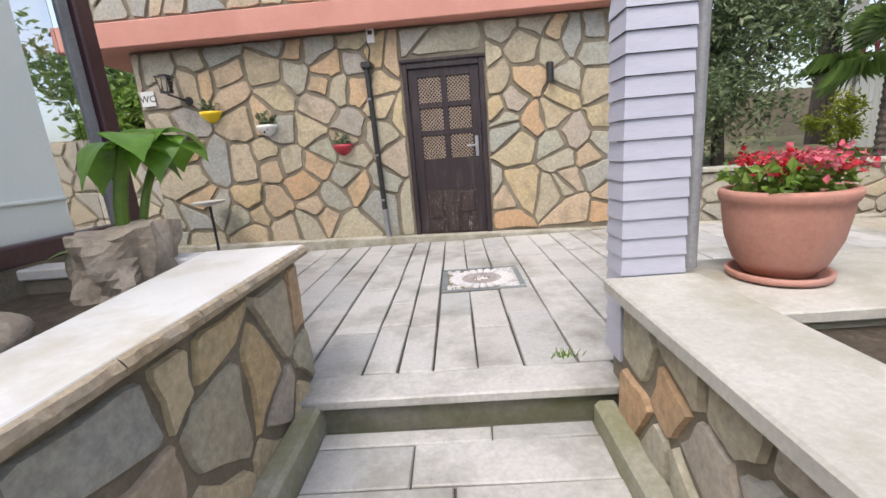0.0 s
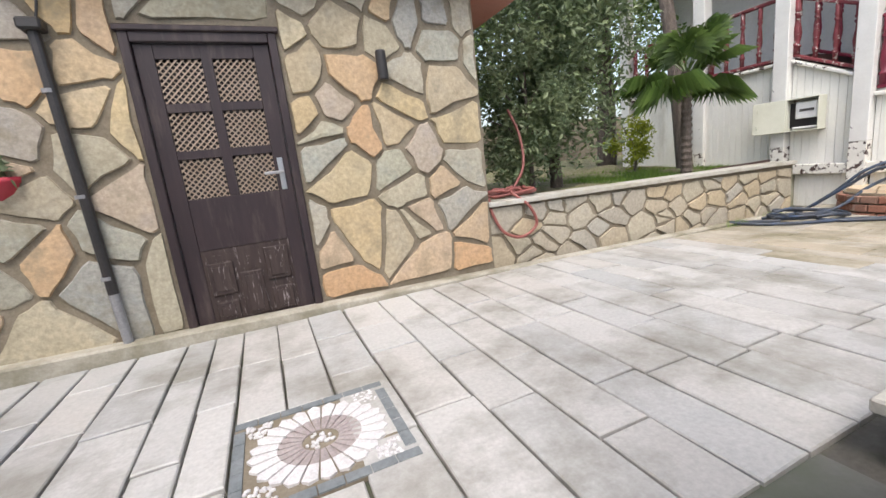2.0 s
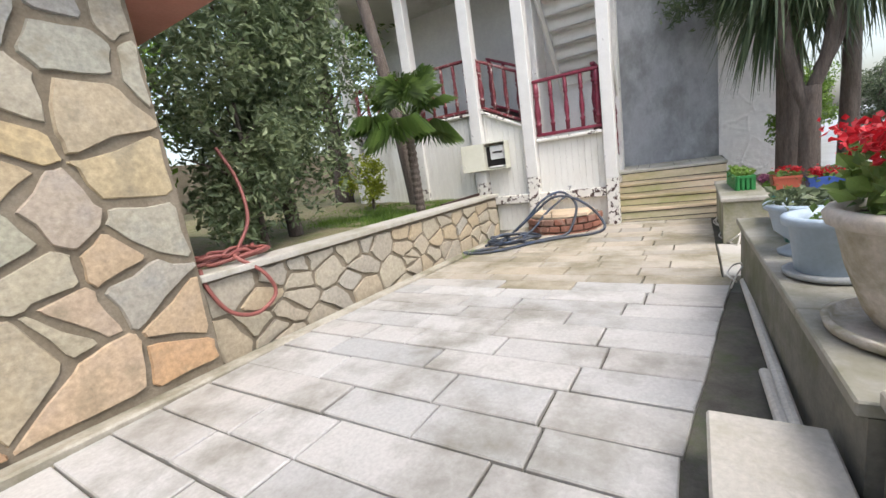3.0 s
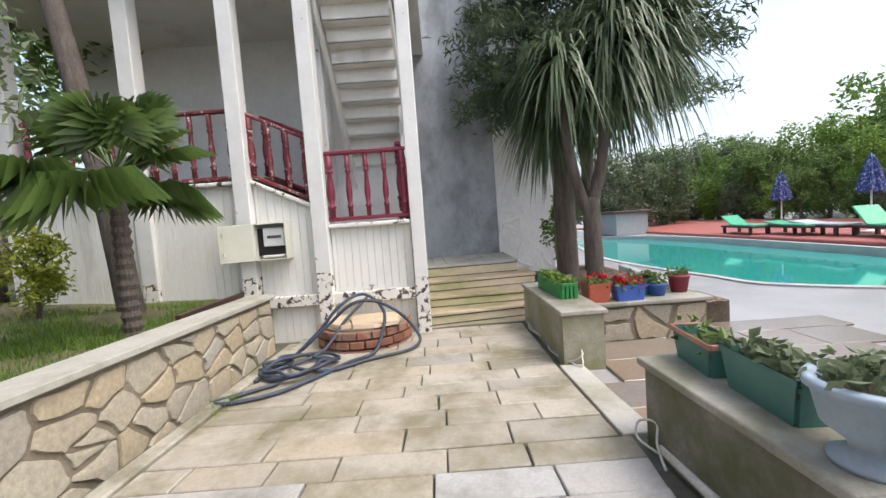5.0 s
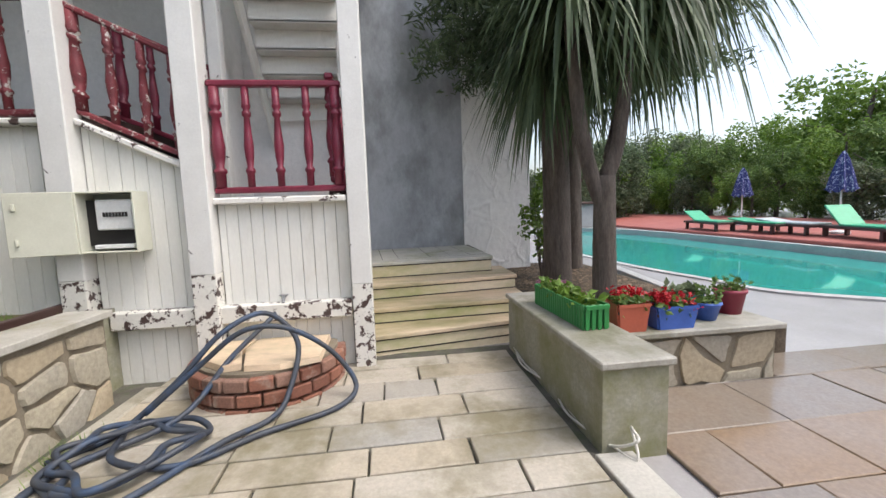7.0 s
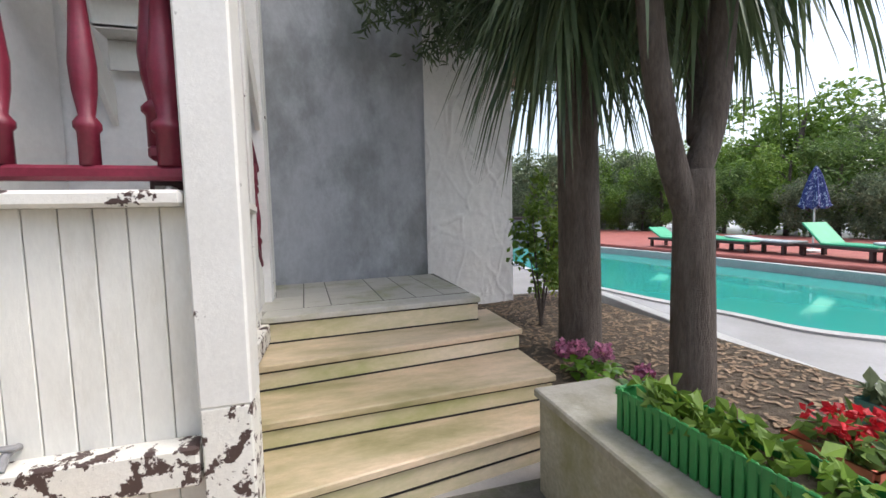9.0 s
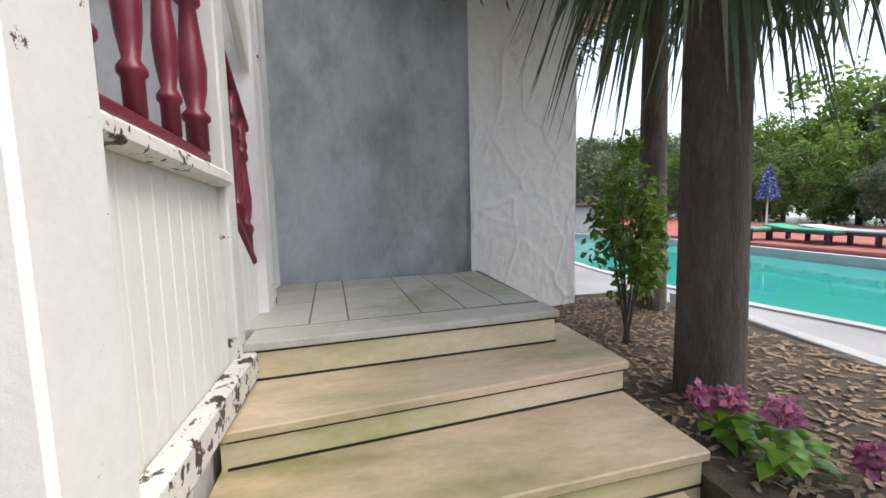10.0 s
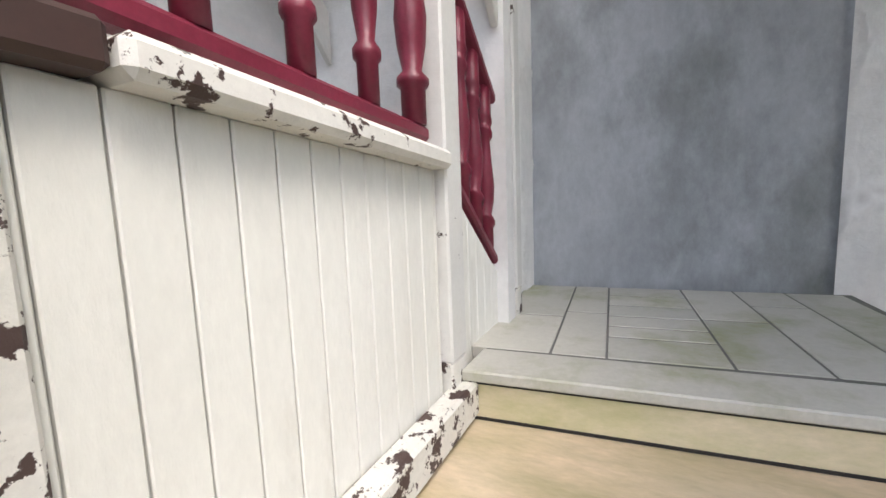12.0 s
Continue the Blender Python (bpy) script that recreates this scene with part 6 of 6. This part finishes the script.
for ex, ey, ez in ((-0.85, 2.45, 3.45), (-0.55, 1.8, 3.3), (-0.35, 1.35, 3.45), (-0.7, 2.1, 3.8), (-1.3, 1.6, 3.7), (-1.2, -0.9, 3.6), (-0.2, -1.9, 3.5)):
    # low boughs drooping before the cement wall
    e = (ex, ey, ez)
    tube([(0, 0, 4.3), e], 0.022, bb, 5, 0.3)
    for k in range(5):
        q = Vector((0, 0, 4.3)).lerp(Vector(e), 0.35 + 0.15 * k)
        for sgn in (-1, 1):
            f = q + Vector((0.45 * sgn - 0.2, 0.25, -0.22))
            conifer_limb(bm, rgx, q, f, 80, 0.15)
    conifer_limb(bm, rgx, (0, 0, 4.3), e, 220, 0.16)
part("branches", bb, M["bark"], fir)
part("needles", bm, M["l_dark"], fir)
sb = thing("entrance_shrub", "slender shrub with glossy yellow green leaves", "shrub", (9.85, 0.86, 0.08))
rgx = random.Random(81)
for i in range(6):
    a = 1.05 * i
    part("stem", tube(spline([(0.02 * i - 0.05, 0, -0.05), (0.08 * math.cos(a), 0.07 * math.sin(a), 0.5), (0.2 * math.cos(a), 0.16 * math.sin(a), 1.15)]), 0.011, segs=6, taper=0.4), M["bark"], sb)
part("foliage", leaves(rgx, 1300, blob(rgx, (0, 0, 0.95), (0.36, 0.26, 0.62), 26, 0.30), 0.075, narrow=0.55), M["l_light"], sb)
part("young_foliage", leaves(rgx, 500, blob(rgx, (0.1, -0.2, 0.75), (0.26, 0.22, 0.4), 12, 0.36), 0.07, narrow=0.55), M["l_yellow"], sb, "yellowish young leaves")
hy = thing("hydrangea", "hydrangea with round pink flower heads", "plant", (8.45, 1.22, 0.1))
rgx = random.Random(91)
bm = bmesh.new()
for _ in range(60):
    a = rgx.uniform(0, 6.28)
    big_leaf(bm, (rgx.uniform(-0.22, 0.22), rgx.uniform(-0.14, 0.14), rgx.uniform(0.02, 0.14)), (math.cos(a), math.sin(a)), rgx.uniform(0.08, 0.14), 0.07, 0.4)
part("foliage", bm, M["l_bright"], hy, smooth=True)
for x, y, z in ((0.12, 0.05, 0.2), (-0.06, -0.02, 0.22), (-0.3, -0.14, 0.14), (0.2, 0.12, 0.18)):
    part("flower_head", leaves(rgx, 160, lambda g: Vector((x, y, z)) + Vector((g.gauss(0, 1), g.gauss(0, 1), g.gauss(0, 1))).normalized() * 0.05, 0.035, narrow=0.9), M["f_pink"], hy, "ball of pink petals")

# ---- beyond the pool ----
def lounger(at, turn, cover, up=0.6):
    t = thing("sun_lounger", "wooden sun lounger with a %s cover" % ("green" if cover == "lounger" else "pale"), "sun lounger", Matrix.Translation(at) @ Matrix.Rotation(radians(turn), 4, "Z"), "sun loungers")
    part("frame", boxed(-0.95, 0.95, -0.32, 0.32, 0.22, 0.29, 0.01), M["darkwood"], t)
    for x in (-0.8, 0.8):
        for y in (-0.26, 0.26):
            part("leg", boxed(x - 0.04, x + 0.04, y - 0.04, y + 0.04, 0, 0.22), M["darkwood"], t)
    part("mattress", boxed(-0.93, 0.35, -0.3, 0.3, 0.292, 0.34, 0.015), M[cover], t)
    bm = boxed(0.0, 0.72, -0.3, 0.3, 0.0, 0.05, 0.015)
    bm.transform(Matrix.Translation((0.33, 0, 0.295)) @ Matrix.Rotation(-up, 4, "Y"))
    part("backrest", bm, M[cover], t)
    return t


M["padpale"] = plain("pale_pad", (0.50, 0.56, 0.58), 0.7)
DK = lambda y: gz(y) + 0.1
for x, y, tn, cv, up in ((17.0, -7.9, -8, "lounger", 0.45), (15.3, -8.2, -8, "lounger", 0.1), (14.5, -8.4, -8, "padpale", 0.1), (12.6, -8.3, -14, "lounger", 0.75), (10.9, -8.1, -10, "padpale", 0.1), (9.0, -8.3, -12, "lounger", 0.5)):
    lounger((x, y, DK(y)), tn, cv, up)


def umbrella(at, h):
    t = thing("sun_umbrella", "closed dark blue patterned sun umbrella on a white pole", "umbrella", at, "sun umbrellas")
    part("pole", lathe([(0.022, 0), (0.022, h)], 8), M["paper"], t)
    part("base", lathe([(0.24, 0), (0.24, 0.05), (0.05, 0.09)], 16), M["paper"], t)
    bm = bmesh.new()
    rows = []
    n = 16
    for r, z in ((0.02, h), (0.10, h - 0.2), (0.19, h - 0.6), (0.26, h - 0.98), (0.29, h - 1.05)):
        rows.append([bm.verts.new((r * (1 + 0.25 * (-1) ** i) * math.cos(6.283 * i / n), r * (1 + 0.25 * (-1) ** i) * math.sin(6.283 * i / n), z + (0.06 * (-1) ** i if r > 0.27 else 0))) for i in range(n)])
    for a, b in zip(rows, rows[1:]):
        for i in range(n):
            bm.faces.new((a[i], a[(i + 1) % n], b[(i + 1) % n], b[i]))
    part("canopy", bm, M["umb"], t)


M["umb"] = mat("blue_pattern_cloth", ((0.03, 0.04, 0.16), (0.05, 0.06, 0.22)), 5, 40, 0.8, 0.1, peel=((0.38, 0.42, 0.58), 0.36))
umbrella((17.86, -9.97, DK(-9.97)), 2.1)
umbrella((13.76, -9.05, DK(-9.05)), 2.2)
sh = thing("pool_shed", "low dark wooden shed beyond the pool", "shed", (24.0, -6.6, gz(-6.6)))
part("wall", boxed(-1.2, 1.2, -0.8, 0.8, 0, 1.1, 0.02), M["p_grey"], sh)
part("roof", boxed(-1.4, 1.4, -1.0, 1.0, 1.1, 1.22, 0.02), M["darkwood"], sh)

proto = []
for i, (k, n) in enumerate((("l_mid", 7500), ("l_light", 7500), ("l_olive", 7500), ("l_dark", 7500))):
    t = tree("far_tree", ("green", "light green", "grey green", "dark green")[i] + " leafy tree behind the pool", (0, 0, 0), 6.0, (2.7, 2.5, 3.05), n, 0.27, M[k], 0.18, 100 + i, 46, 0.3, 6, group="trees behind the pool")
    proto.append(t)
rgx = random.Random(55)
spots = []
for i in range(16):
    spots.append((6.5 + 2.1 * i + rgx.uniform(-0.5, 0.5), -13.9 + rgx.uniform(-0.4, 0.4), rgx.uniform(0.30, 0.44)))
for i in range(15):
    spots.append((7.0 + 2.5 * i + rgx.uniform(-0.6, 0.6), -15.3 + rgx.uniform(-0.7, 0.7), rgx.uniform(0.50, 0.78)))
for i in range(14):
    spots.append((5.0 + 3.3 * i + rgx.uniform(-1, 1), -20.5 + rgx.uniform(-1.5, 1.5), rgx.uniform(0.8, 1.3)))
for i in range(11):
    spots.append((29.0 + rgx.uniform(-2, 2), -13 + 2.6 * i + rgx.uniform(-0.6, 0.6), rgx.uniform(0.55, 0.85)))
for i, (x, y, s) in enumerate(spots):
    m = Matrix.Translation((x, y, gz(y))) @ Matrix.Rotation(rgx.uniform(0, 6.28), 4, "Z")
    src = proto[rgx.choice((0, 0, 1, 1, 1, 2, 2, 3))]
    if i < 4:
        src = proto[i]
        src.matrix_basis = m @ Matrix.Diagonal((s, s, s, 1))
        continue
    c = copy_thing(src, m)
    c.scale = (s, s, s)

# ---- pieces of walls and floors ----
def on_y(y):
    return lambda u, v, n: Vector((u, y - n, v))


def on_x(x, s=1):
    return lambda u, v, n: Vector((x + s * n, u, v))


stones(house_wall, 11, -3.6, DX0 - 0.01, 0.06, 2.52, on_y(WY), 0.30)
stones(house_wall, 12, DX1 + 0.01, 2.24, 0.06, 2.52, on_y(WY), 0.285)
stones(house_wall, 13, DX0, DX1, DZ1 + 0.05, 2.52, on_y(WY), 0.3)
stones(house_wall, 14, WY + 0.03, 7.0, 0.06, 2.5, on_x(2.24), 0.3)
stones(upper_wall, 15, -4.2, 2.7, 2.82, 3.5, on_y(4.92), 0.3)
stones(side_wall, 16, -7.5, -3.9, 0.0, 1.7, on_y(6.1), 0.26, material=M["bedstone"])
stones(bed_wall, 17, 2.26, 7.38, 0.0, 1.0, lambda u, v, n: Vector((u, BY - n, -0.05 - 0.05 * (u - 2.24) * 0.9 + v * (0.65 + 0.02 * (u - 2.24)))), 0.27, 0.01, material=M["bedstone"])
stones(left_par, 18, -1.6, 1.76, -0.2, 0.62, on_x(-0.64), 0.25, 0.01, material=M["stone"])
stones(left_par, 19, -1.02, -0.64, 0.0, 0.62, lambda u, v, n: Vector((u, 1.76 + n, v)), 0.28, 0.01)
stones(left_back, 20, -2.6, -1.02, 0.0, 0.62, lambda u, v, n: Vector((u, 1.76 + n, v)), 0.28, 0.01)
stones(right_par, 21, -1.6, 1.45, -0.2, 0.46, on_x(0.80, -1), 0.235, 0.01)
stones(wall_b, 22, 0.14, 1.54, GZ, 0.22, on_x(6.85, -1), 0.26, 0.01, material=M["bedstone"])
stones(wall_b, 23, 6.85, 7.25, GZ, 0.22, lambda u, v, n: Vector((u, 0.14 - n, v)), 0.26, 0.01, material=M["bedstone"])

rr = random.Random(3)


def slab(x0, x1, y0, y1, material, parent, zf, thick=0.045, cut=0.0):
    bm = bmesh.new()
    dz, tx, ty = rr.uniform(-0.003, 0.003), rr.uniform(-0.004, 0.004), rr.uniform(-0.003, 0.003)
    e = 0.006
    j = lambda: rr.uniform(-0.005, 0.005)
    base = [(x0 + j(), y0 + j()), (x1 + j(), y0 + cut * (x1 - x0) + j()), (x1 + j(), y1 + j()), (x0 + j(), y1 + j())]
    cx, cy = (x0 + x1) / 2, (y0 + y1) / 2
    h = lambda x, y, k: zf(x) + dz + (x - cx) * tx + (y - cy) * ty - k
    lo = [bm.verts.new((x, y, h(x, y, thick))) for x, y in base]
    md = [bm.verts.new((x, y, h(x, y, e))) for x, y in base]
    hi = [bm.verts.new((x + (e if x < cx else -e), y + (e if y < cy else -e), h(x, y, 0))) for x, y in base]
    for a, b in ((lo, md), (md, hi)):
        for i in range(4):
            bm.faces.new((a[i], a[(i + 1) % 4], b[(i + 1) % 4], b[i]))
    bm.faces.new(hi)
    part("slab", bm, material, parent)


x = -4.6
while x < 7.72:
    w = rr.choice((0.25, 0.27, 0.28, 0.30))
    if TX0 - 0.56 < x < TX0 - 0.33:
        w = (TX0 - x) / 2
    elif TX0 - 0.33 <= x < TX0 - 0.02:
        w = TX0 - x
    elif abs(x - TX0) < 0.02 or abs(x - TX0 - 0.217) < 0.02 or abs(x - TX0 - 0.434) < 0.02:
        w = (TX1 - TX0) / 3
    x1 = min(x + w, 7.74)
    ylo = 1.755 if x < 0.75 else (1.8 if x < 1.0 else 2.26 - 0.12 * max(0, x - 2.2))
    if x > 4.7:
        ylo = 2.02
    if x < -0.75:
        ylo = 1.84
    inside = x > TX0 - 0.03 and x1 < TX1 + 0.03
    spans = [(ylo, TY0), (TY1, 4.92)] if inside else [(ylo, 4.92)]
    for a, b in spans:
        y = a
        while y < b - 0.02:
            le = rr.uniform(0.38, 0.9)
            if b - y - le < 0.3:
                le = b - y
            slab(x + 0.0065, x1 - 0.0065, y + 0.0065, y + le - 0.0065, M["slab_warm"] if x > 4.3 + rr.uniform(-0.25, 0.25) else M["slab"], terrace, fz, 0.045, -0.12 if y == a and 2.1 < x < 4.7 else 0.0)
            y += le
    x = x1
for a, b in ((4.78, 5.26), (5.27, 6.08)):
    slab(a, b, 1.80, 2.01, M["capstone"], terrace, lambda u: fz(u) + 0.012)
path = bpy.data.objects["entry_path"]
y, k = 1.53, 0
while y > -1.5:
    le = (0.10, 0.24, 0.30, 0.28)[min(k, 3)]
    cut = rr.uniform(-0.3, 0.4)
    slab(-0.53, cut - 0.004, y - le + 0.004, y - 0.004, M["slab"], path, lambda u: -0.165)
    slab(cut + 0.004, 0.70, y - le + 0.004, y - 0.004, M["slab"], path, lambda u: -0.165)
    y -= le
    k += 1
gr = bpy.data.objects["ground"]
x = 4.75
while x < 7.2:
    w = rr.uniform(0.42, 0.62)
    x1 = min(x + w, 6.83) if x < 6.83 else x + w
    y, top = -1.3 + rr.uniform(-0.3, 0.3), (1.79 if x1 < 6.13 else 1.56)
    if x >= 6.83:
        top = 0.12
    while y < top - 0.05:
        le = rr.uniform(0.5, 0.95)
        if top - y - le < 0.25:
            le = top - y
        slab(x + 0.003, x1 - 0.003, y + 0.003, y + le - 0.003, M["wetpave"], gr, lambda u: GZ + 0.026, 0.02)
        y += le
    x = x1
